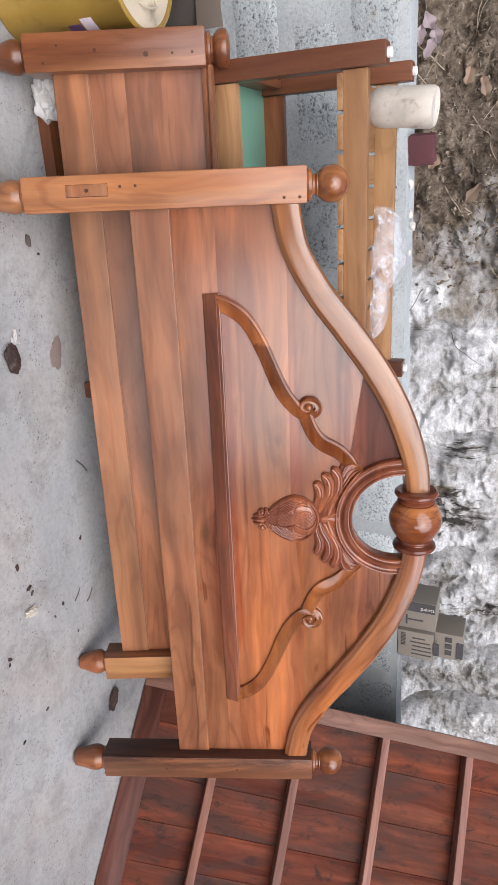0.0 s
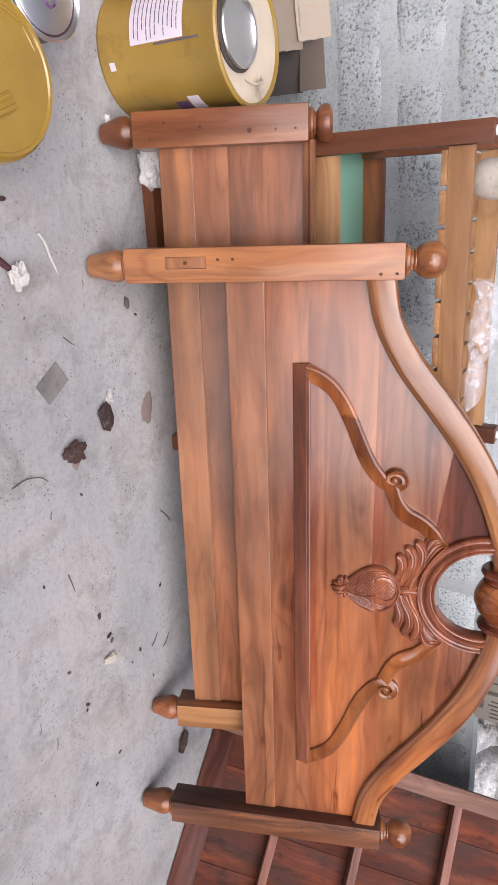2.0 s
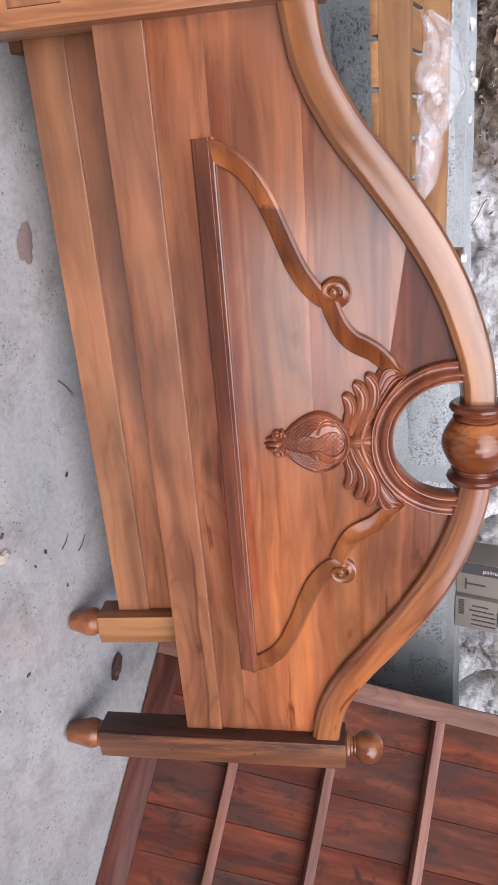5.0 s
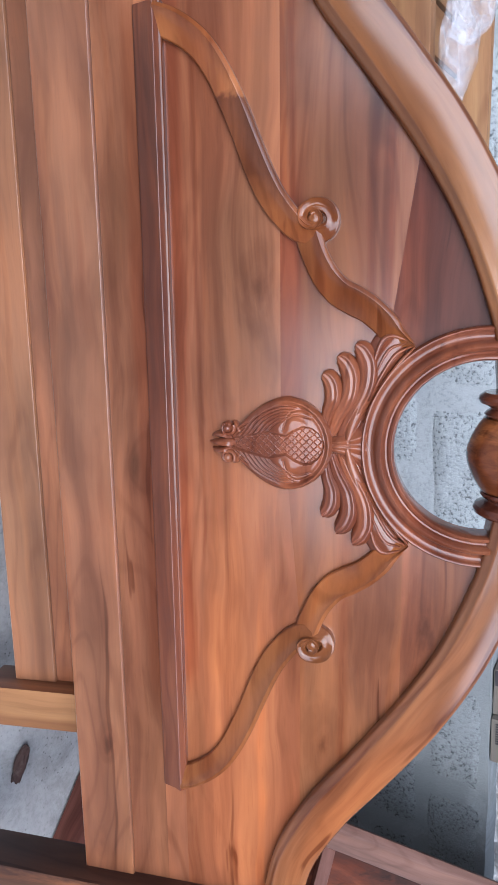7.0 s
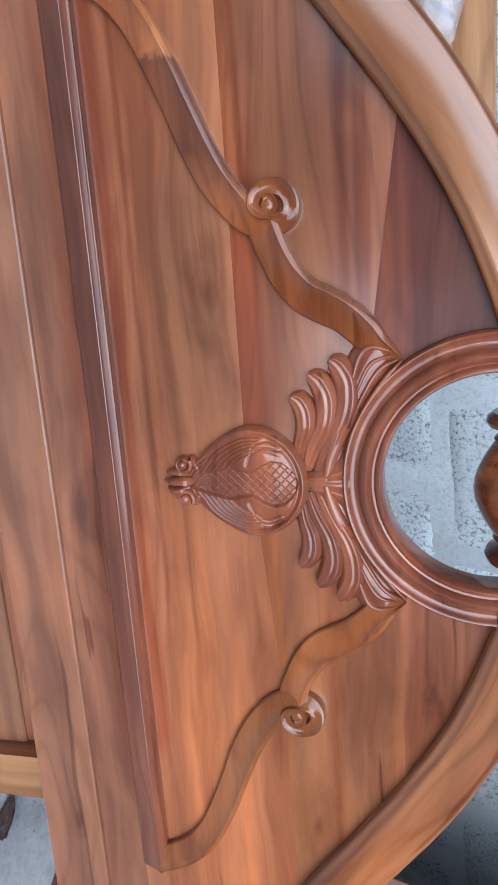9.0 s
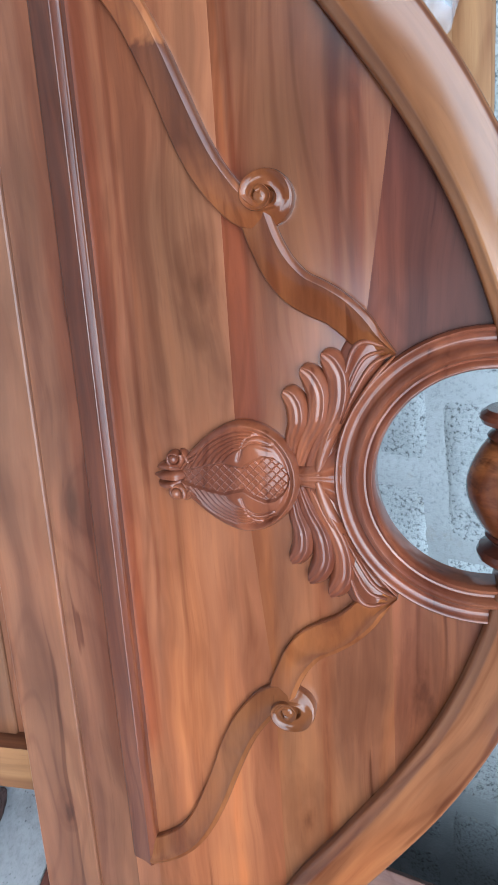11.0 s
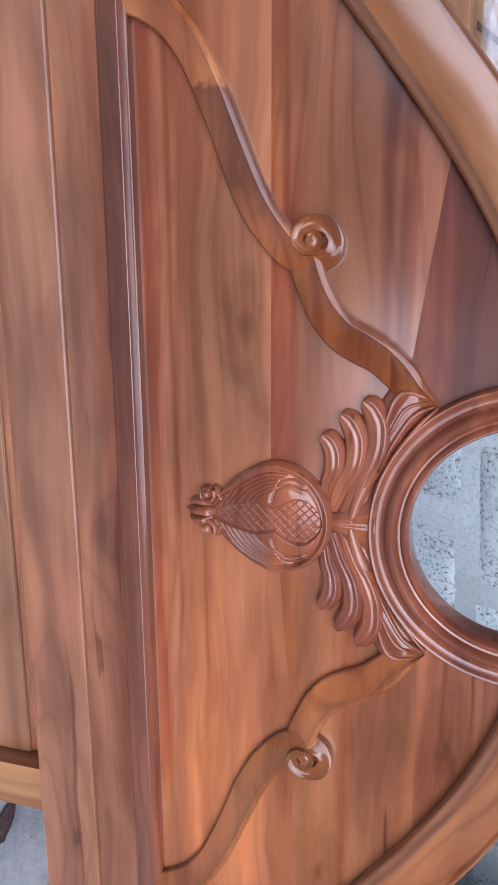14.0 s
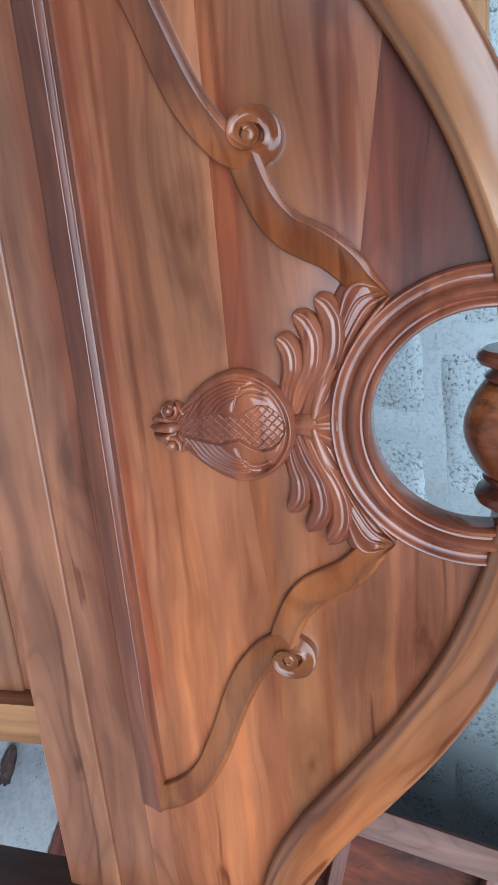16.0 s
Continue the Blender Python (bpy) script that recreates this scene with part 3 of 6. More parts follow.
# ---------------------------------------------------------------- mesh tools
def finish(bm, mat, angle=35):
    me = bpy.data.meshes.new("mesh")
    bmesh.ops.recalc_face_normals(bm, faces=bm.faces)
    bm.to_mesh(me)
    bm.free()
    me.shade_smooth()
    me.set_sharp_from_angle(angle=radians(angle))
    me.materials.append(mat)
    return me


def part(name, bm, mat, parent, label="", angle=35, m=None):
    me = bm if isinstance(bm, bpy.types.Mesh) else finish(bm, mat, angle)
    me.name = name
    ob = new(name, me)
    ob.parent = parent
    if m is not None:
        ob.matrix_basis = m
    return tagged(ob, label)


def thing(name, label, category, m=None, group="", kind=""):
    ob = new(name)
    ob.empty_display_size = 0.1
    if m is not None:
        ob.matrix_basis = m
    return tagged(ob, label, category, group, kind)


def solo(name, bm, mat, label, category, m=None, group="", kind="", angle=35):
    ob = new(name, finish(bm, mat, angle))
    ob.data.name = name
    if m is not None:
        ob.matrix_basis = m
    return tagged(ob, label, category, group, kind)


def add_box(bm, lo, hi, bevel=0.0, segs=2):
    r = bmesh.ops.create_cube(bm, size=1.0)
    vs = r["verts"]
    for v in vs:
        v.co = Vector([(a + b) / 2 + c * (b - a) for a, b, c in zip(lo, hi, v.co)])
    if bevel:
        es = list({e for v in vs for e in v.link_edges})
        bmesh.ops.bevel(bm, geom=es, offset=bevel, segments=segs, profile=0.6, affect="EDGES")
    return bm


def box(lo, hi, bevel=0.003, segs=2):
    return add_box(bmesh.new(), lo, hi, bevel, segs)


def add_lathe(bm, prof, segs=28, axis="z", m=Matrix()):
    """Turn (radius, height) pairs about an axis."""
    rings = []
    for r, h in prof:
        ring = []
        for i in range(segs):
            a = 2 * math.pi * i / segs
            c, s = r * math.cos(a), r * math.sin(a)
            p = (c, s, h) if axis == "z" else (h, c, s)
            ring.append(bm.verts.new(m @ Vector(p)))
        rings.append(ring)
    for a, b in zip(rings, rings[1:]):
        for i in range(segs):
            j = (i + 1) % segs
            bm.faces.new((a[i], a[j], b[j], b[i]))
    bm.faces.new(rings[0][::-1])
    bm.faces.new(rings[-1])
    return bm


def lathe(prof, segs=28, axis="z", m=Matrix()):
    return add_lathe(bmesh.new(), prof, segs, axis, m)


def smooth_path(pts, n):
    """Points along a Catmull-Rom curve through pts (tuples of any length)."""
    p = [np.array(q, float) for q in pts]
    p = [2 * p[0] - p[1]] + p + [2 * p[-1] - p[-2]]
    out = []
    k = len(p) - 3
    for i in range(n + 1):
        u = i / n * k
        j = min(int(u), k - 1)
        t = u - j
        a, b, c, d = p[j:j + 4]
        out.append(0.5 * (2 * b + (c - a) * t + (2 * a - 5 * b + 4 * c - d) * t * t + (3 * b - a - 3 * c + d) * t ** 3))
    return out


def add_sweep(bm, path, profile):
    """Sweep profile(k, width) -> [(side, depth)] along path rows (x, z, width) that lie in the plane y = 0; depth runs along y."""
    rings = []
    n = len(path)
    for i, (x, z, w) in enumerate(path):
        a, b = path[max(i - 1, 0)], path[min(i + 1, n - 1)]
        dx, dz = b[0] - a[0], b[1] - a[1]
        l = math.hypot(dx, dz) or 1.0
        nx, nz = -dz / l, dx / l
        rings.append([bm.verts.new((x + nx * s, d, z + nz * s)) for s, d in profile(i / (n - 1), w)])
    m = len(rings[0])
    for a, b in zip(rings, rings[1:]):
        for i in range(m):
            j = (i + 1) % m
            bm.faces.new((a[i], a[j], b[j], b[i]))
    bm.faces.new(rings[0][::-1])
    bm.faces.new(rings[-1])
    return bm


def follow_grain(me, rows, start):
    """Texture coordinates in metres that run along and across a swept moulding of that many rows."""
    n = len(me.vertices) // rows
    co = np.array([v.co for v in me.vertices]).reshape(rows, n, 3)
    run = np.concatenate([[0.0], np.cumsum(np.linalg.norm(np.diff(co.mean(1), axis=0), axis=1))])
    side = np.concatenate([[0.0], np.cumsum(np.linalg.norm(np.diff(co[0], axis=0), axis=1))])
    uv = me.uv_layers.new(name="grain")
    for loop in me.loops:
        i = loop.vertex_index
        uv.data[loop.index].uv = (start + run[i // n], side[i % n])


def ridge(height, back=0.004, n=7):
    """A rounded ridge of that height, standing out towards -y."""
    def prof(k, w):
        return [(w / 2 * math.cos(math.pi * i / n), -height * min(1, w / 0.012) * math.sin(math.pi * i / n)) for i in range(n + 1)] + [(-w / 2, back), (w / 2, back)]
    return prof


def mirror_x(bm):
    for v in bm.verts:
        v.co.x = -v.co.x
    bmesh.ops.reverse_faces(bm, faces=bm.faces)
    return bm


def tube(pts, r, segs=6, n=None):
    """A tapering round stick through 3D points."""
    bm = bmesh.new()
    path = smooth_path(pts, n or 4 * len(pts))
    rings = []
    for i, p in enumerate(path):
        d = Vector(path[min(i + 1, len(path) - 1)] - path[max(i - 1, 0)]).normalized()
        s = d.orthogonal().normalized()
        t = d.cross(s)
        rr = r * (1 - 0.6 * i / len(path))
        rings.append([bm.verts.new(Vector(p) + rr * (s * math.cos(2 * math.pi * k / segs) + t * math.sin(2 * math.pi * k / segs))) for k in range(segs)])
    for a, b in zip(rings, rings[1:]):
        for i in range(segs):
            bm.faces.new((a[i], a[(i + 1) % segs], b[(i + 1) % segs], b[i]))
    bm.faces.new(rings[0][::-1])
    bm.faces.new(rings[-1])
    return bm


def blob(r, scale=(1, 1, 1), rough=0.3, freq=3.0, seed=0, sub=3):
    """An uneven lump, its foot at z = 0."""
    bm = bmesh.new()
    bmesh.ops.create_icosphere(bm, subdivisions=sub, radius=1.0)
    off = Vector((seed * 3.7, seed * 1.3, seed * 5.1))
    for v in bm.verts:
        d = 1 + rough * noise.fractal(v.co * freq + off, 0.8, 2.0, 4)
        v.co = Vector([c * s * r * d for c, s in zip(v.co, scale)])
    low = min(v.co.z for v in bm.verts)
    for v in bm.verts:
        v.co.z -= low
    return bm


# ---------------------------------------------------------------- setting
def build_floor():
    bm = bmesh.new()
    bmesh.ops.create_grid(bm, x_segments=60, y_segments=60, size=0.5)
    for v in bm.verts:
        v.co = Vector((v.co.x * 9, v.co.y * 4.2 - 0.3, 0))
        v.co.z = 0.002 * noise.noise(v.co * 1.3)
    solo("floor", bm, floor_mat, "worn pale grey concrete floor with specks and stains", "floor", kind="structure")
    bm = bmesh.new()
    bmesh.ops.create_grid(bm, x_segments=2, y_segments=2, size=400)
    solo("ground", bm, earth_mat, "bare brown earth around the workshop floor", "ground", pose(0, 0, -0.06), kind="structure")


WALL = pose(-1.3, 0.835, 0, 0, 0, 6.5)      # the wall's face is the plane y = 0 of this frame
COURSE = 0.183


def build_wall():
    wall = thing("wall_north", "low grey concrete block wall with smeared mortar joints", "wall", WALL, kind="structure")
    bm = bmesh.new()
    nx, nz = 90, 16
    top = 0.832
    verts = {}
    for side in (0, 1):
        for i in range(nx + 1):
            for k in range(nz + 1):
                x, z = -2.2 + 5.4 * i / nx, top * k / nz
                y = 0.006 + 0.004 * noise.noise(Vector((x * 6, z * 6, 1))) if side == 0 else 0.14
                zz = z if k < nz else z + 0.008 * noise.noise(Vector((x * 5, 3, side)))
                verts[side, i, k] = bm.verts.new((x, y, zz))
    for i in range(nx):
        for k in range(nz):
            bm.faces.new([verts[0, i, k], verts[0, i + 1, k], verts[0, i + 1, k + 1], verts[0, i, k + 1]])
            bm.faces.new([verts[1, i, k], verts[1, i, k + 1], verts[1, i + 1, k + 1], verts[1, i + 1, k]])
        bm.faces.new([verts[0, i, nz], verts[0, i + 1, nz], verts[1, i + 1, nz], verts[1, i, nz]])
    part("mortar", bm, mortar_mat, wall, "smeared grey mortar")
    rng = random.Random(4)
    shapes = []
    for s in range(5):
        b2 = bmesh.new()
        bmesh.ops.create_grid(b2, x_segments=14, y_segments=7, size=0.5)
        w, h = 0.335 + 0.02 * rng.random(), 0.143 + 0.014 * rng.random()
        for v in b2.verts:
            u, t = v.co.x * 2, v.co.y * 2
            edge = max(abs(u), abs(t))
            wob = noise.noise(Vector((u * 3 + s * 9, t * 2, s)))
            v.co = Vector((u * w / 2 * (1 + 0.02 * wob), 0.001 + 0.007 * max(0, edge - 0.72) / 0.28 + 0.0025 * noise.noise(Vector((u * 9, t * 5, s * 3.0))), t * h / 2 * (1 + 0.05 * wob)))
        shapes.append(finish(b2, block_mat, 60))
    # Darker copies of the blocks, with the shade in their colour.
    shaded_shapes = [me.copy() for me in shapes]
    for me in shaded_shapes:
        me.materials[0] = shaded_block
    for row, start in enumerate((0.10, -0.02, 0.17, -0.01, 0.18)):
        z = 0.006 + COURSE * row
        for i in range(14):
            x = -2.37 + start + 0.392 * i + 0.196
            if row and -2.0 < x < 3.0:
                part("block", rng.choice(shaded_shapes if x > 1.95 else shapes), block_mat, wall, m=pose(x, 0, z + rng.uniform(-0.004, 0.004), 0, rng.uniform(-0.8, 0.8), 0))


def bank_relief(p):
    rock = min(1.0, max(0.0, (p.x + 0.5) / 0.5))
    rough = (0.22 - 0.13 * rock) * noise.fractal(p * 1.2, 0.9, 2.0, 5) + (0.10 - 0.05 * rock) * noise.ridged_multi_fractal(p * 2.3, 0.8, 2.1, 4, 0.9, 1.8)
    rough += 0.05 * abs(noise.fractal(p * 9.0, 0.9, 2.0, 4)) + 0.016 * noise.fractal(p * 34.0, 0.8, 2.0, 3)
    # open joints between the boulders
    for x0, wide, deep in ((0.42, 0.045, 0.20), (-0.22, 0.03, 0.10), (1.08, 0.03, 0.12), (1.80, 0.05, 0.20), (2.25, 0.04, 0.18)):
        off = p.x - x0 - 0.10 * noise.noise(Vector((x0 * 7, p.y * 3.0, 0.3)))
        rough += deep * math.exp(-(off / wide) ** 2)
    return rough


def build_bank():
    bm = bmesh.new()
    xs = [-5 + 0.12 * i for i in range(25)] + [-2 + 4.6 * i / 400 for i in range(401)] + [2.7 + 0.115 * i for i in range(21)]
    zs = [-0.1 + 0.07 * k for k in range(10)] + [0.6 + 0.9 * k / 110 for k in range(111)] + [1.56 + 0.087 * k for k in range(21)]
    nx = len(xs) - 1
    g = []
    for z in zs:
        row = []
        for x in xs:
            y = 1.55 + 0.10 * x + 0.45 * z
            p = Vector((x, z, 0))
            y += bank_relief(p)
            row.append(bm.verts.new((x, y, z)))
        g.append(row)
    for a, b in zip(g, g[1:]):
        for i in range(nx):
            bm.faces.new((a[i], a[i + 1], b[i + 1], b[i]))
    solo("backdrop", bm, bank_mat, "weathered rock and brown soil bank with roots behind the wall", "bank", kind="structure", angle=75)


def build_unseen_walls():
    """Unseen plain walls added beside and behind the eye; their heights block and shape the light."""
    for name, lo, hi in (("wall_west", (-2.85, -7.0, -0.05), (-2.65, 0.95, 1.9)), ("wall_southwest", (-2.85, -7.2, -0.05), (-0.1, -7.0, 3.8)), ("wall_south", (-0.1, -7.2, -0.05), (2.8, -7.0, 1.9)), ("wall_southeast", (2.8, -7.2, -0.05), (6.0, -7.0, 5.2)), ("wall_east", (5.8, -7.0, -0.05), (6.0, 1.2, 5.2))):
        solo(name, box(lo, hi, 0.01), unseen_wall_mat, "plain brown wall out of view, added to block light", "wall", kind="structure")


# ---------------------------------------------------------------- headboard
HALF = 0.84                    # post axis from the middle
RING_Z, RING_IN, RING_OUT = 0.9885, 0.1225, 0.1695
ARCH = [(0.815, 0.700, 0.068), (0.705, 0.722, 0.066), (0.605, 0.774, 0.068), (0.510, 0.845, 0.070), (0.412, 0.915, 0.070),
        (0.310, 0.972, 0.068), (0.205, 1.012, 0.066), (0.130, 1.030, 0.064), (0.060, 1.036, 0.060)]
ARCH_ROWS = smooth_path(ARCH, 56)


def arch_line(x):
    """Height of the arch's middle line over a place across the headboard."""
    x = abs(x)
    for a, b in zip(ARCH_ROWS, ARCH_ROWS[1:]):
        if b[0] <= x <= a[0]:
            t = (x - b[0]) / (a[0] - b[0])
            return b[1] + (a[1] - b[1]) * t
    return 0.70 if x > 0.4 else 1.036


def arch_profile(k, w):
    """A flat face with a long cove on its inner side and a soft round outer edge."""
    h = w / 2
    return [(-h, 0.040), (-h, -0.0125), (-h + 0.0010, -0.0155), (-h + 0.0040, -0.0182), (-h + 0.0088, -0.0208), (-h + 0.0100, -0.0232), (-h + 0.0120, -0.0244), (-h + 0.0140, -0.0248), (0.0, -0.0256),
            (h - 0.0085, -0.0254), (h - 0.0060, -0.0248), (h - 0.0028, -0.0226), (h - 0.001, -0.0196), (h, -0.015), (h, 0.040)]


def plank(z0, z1, thick=0.022, front=0.0, left=-0.81, right=0.81):
    """A board of the panel, cut off by the arch and by the round opening; z0 and z1 are heights or functions of x."""
    bm = bmesh.new()
    xs = [left + (right - left) * i / 160 for i in range(161)]
    cols = []
    for x in xs:
        top = arch_line(x)
        r = RING_IN + 0.006
        if abs(x) < r:
            top = min(top, RING_Z - math.sqrt(r * r - x * x))
        lo = z0(x) if callable(z0) else z0
        hi = min(z1(x) if callable(z1) else z1, top)
        cols.append((x, lo, hi) if hi > lo + 0.001 else None)
    for a, b in zip(cols, cols[1:]):
        if a is None or b is None:
            continue
        q = []
        for y in (front, front + thick):
            q.append([bm.verts.new((p[0], y, z)) for p, z in ((a, a[1]), (b, b[1]), (b, b[2]), (a, a[2]))])
        f, r = q
        bm.faces.new(f)
        bm.faces.new(r[::-1])
        for i in range(4):
            j = (i + 1) % 4
            bm.faces.new((f[j], f[i], r[i], r[j]))
    bmesh.ops.remove_doubles(bm, verts=bm.verts, dist=0.00005)
    inner = [f for f in bm.faces if abs(f.normal.x) > 0.99 and all(len(e.link_faces) > 2 for e in f.edges if abs(e.verts[0].co.z - e.verts[1].co.z) > 1e-4)]
    bmesh.ops.delete(bm, geom=inner, context="FACES_ONLY")
    return bm


def band_profile(k, w):
    """A scroll band: a coved face that rises to a crisp bead along its upper edge."""
    h = w / 2
    f = min(1.0, h / 0.017)
    return [(-h, 0.003), (-h, -0.0075), (-h + 0.0016 * f, -0.0096), (-h * 0.4, -0.0112), (0, -0.0128), (h * 0.4, -0.0148), (h - 0.0078 * f, -0.0172), (h - 0.0066 * f, -0.0180),
            (h - 0.0056 * f, -0.0177), (h - 0.0010 * f, -0.0150), (h, -0.0120), (h, 0.003)]


def scroll_profile(k, w):
    """The band's profile, which turns into a rounded coil towards the eye of the volute."""
    h = w / 2
    coil = min(1.0, max(0.0, (k - 0.50) / 0.10))
    lift = 0.0030 * min(1.0, max(0.0, (k - 0.50) / 0.4))
    ring = [(-h, 0.003), (-h, -0.0130), (-h * 0.90, -0.0170), (-h * 0.78, -0.0177), (-h * 0.55, -0.0160), (-h * 0.1, -0.0143), (h * 0.3, -0.0140), (h * 0.6, -0.0147),
            (h * 0.8, -0.0150), (h * 0.92, -0.0138), (h, -0.0110), (h, 0.003)]
    return [(a + (c - a) * coil, b + (d - b) * coil - (lift if b < 0 else 0)) for (a, b), (c, d) in zip(band_profile(k, w), ring)]


def spiral(cx, cz, r0, r1, a0, turns, w0, w1, n=44):
    rows = []
    for i in range(n + 1):
        t = i / n
        a = a0 + turns * 2 * math.pi * t
        r = r0 + (r1 - r0) * t
        rows.append((cx + r * math.cos(a), cz + r * math.sin(a), w0 + (w1 - w0) * t))
    return rows


def lobe_profile(height, grooves=3.0, n=26, edge=0.0020):
    """A rounded lobe with fine parallel grooves that rises from its root."""
    def prof(k, w):
        rise = min(1.0, 0.25 + 2.2 * k)
        out = []
        for i in range(n + 1):
            u = 1 - 2 * i / n
            d = height * rise * (1 - abs(u) ** 2.6) ** 0.5 * min(1, w / 0.012)
            d += 0.0006 * rise * min(1, w / 0.016) * math.cos(2 * math.pi * grooves * (u + 0.12)) * (1 - u * u)
            d += edge * rise * min(1, w / 0.016) * math.exp(-((u - 0.45) / 0.18) ** 2)
            out.append((w / 2 * u, -d))
        return out + [(-w / 2, 0.003), (w / 2, 0.003)]
    return prof


def egg_carving():
    """The pineapple shield: a round boss with a thick rim, leaves that follow it and an engraved lattice."""
    bm = bmesh.new()
    n, m = 240, 240
    z0, z1 = 0.626, 0.779
    veins = []
    outer, inner = ((0.012, 0.645), (0.040, 0.668), (0.056, 0.700), (0.057, 0.724)), ((0.020, 0.686), (0.028, 0.694), (0.035, 0.704), (0.038, 0.715))
    fans = [[(a + (c - a) * j / 5, b + (d - b) * j / 5) for (a, b), (c, d) in zip(outer, inner)] for j in range(6)]
    for curve in fans + [[(0.024, 0.709), (0.036, 0.713), (0.044, 0.727), (0.040, 0.748)], [(0.030, 0.711), (0.046, 0.716), (0.052, 0.732), (0.045, 0.752)],
                         [(0.008, 0.634), (0.016, 0.640), (0.022, 0.650)], [(0.014, 0.632), (0.022, 0.641), (0.030, 0.655)]]:
        veins += [(x, z) for x, z, w in smooth_path([(x, z, 1.0) for x, z in curve], 90)]
    veins = np.array(veins)
    g = []
    for k in range(m + 1):
        z = z0 + (z1 - z0) * k / m
        if z >= 0.710:
            half = 0.0695 * math.sqrt(max(0.002, 1 - ((z - 0.710) / 0.069) ** 2))
        else:
            half = 0.009 + 0.0605 * max(0.0, 1 - ((0.710 - z) / 0.082) ** 1.7) ** 0.9
        row = []
        for i in range(n + 1):
            u = -1 + 2 * i / n
            x = u * half
            r = math.hypot(x / 0.0695, (z - 0.710) / (0.069 if z > 0.710 else 0.082))
            rim = max(abs(u) if z < 0.710 else 0.0, r)
            dome = 0.004 + 0.015 * max(0.0, 1 - rim ** 4) ** 0.5
            # lattice in a hollow with a round head and a tapering tail
            hollow = float(np.interp(z, [0.622, 0.655, 0.686, 0.696, 0.712, 0.724, 0.738, 0.750, 0.760, 0.766, 0.768], [0.006, 0.014, 0.021, 0.018, 0.015, 0.023, 0.029, 0.027, 0.019, 0.009, 0.0]))
            if abs(x) < hollow:
                d = min(abs(math.sin((x + z) * 290)), abs(math.sin((x - z) * 290)))
                edge = min(1.0, (hollow - abs(x)) / 0.003)
                dome += -0.0046 * edge + 0.0017 * edge * max(0.0, 1 - d / 0.24)
            else:
                gap = float(np.sqrt(((veins - (abs(x), z)) ** 2).sum(1).min()))
                dome += 0.0008 - 0.0019 * math.exp(-(gap / 0.0012) ** 2) - 0.0006 * math.exp(-(gap / 0.0035) ** 2)
            if z > 0.690:
                fade = min(1.0, (z - 0.690) / 0.04)
                dome += fade * 0.0058 * math.exp(-((rim - 0.935) / 0.045) ** 2)
                dome -= fade * 0.0022 * math.exp(-((rim - 0.84) / 0.035) ** 2)
            row.append(bm.verts.new((x, -dome, z)))
        g.append(row)
    for a, b in zip(g, g[1:]):
        for i in range(n):
            bm.faces.new((a[i], a[i + 1], b[i + 1], b[i]))
    rim = [g[k][0] for k in range(m + 1)] + [g[m][i] for i in range(1, n)] + [g[k][n] for k in range(m, -1, -1)] + [g[0][i] for i in range(n - 1, 0, -1)]
    low = [bm.verts.new((v.co.x, 0.003, v.co.z)) for v in rim]
    for i in range(len(rim)):
        j = (i + 1) % len(rim)
        bm.faces.new((rim[i], rim[j], low[j], low[i]))
    return bm


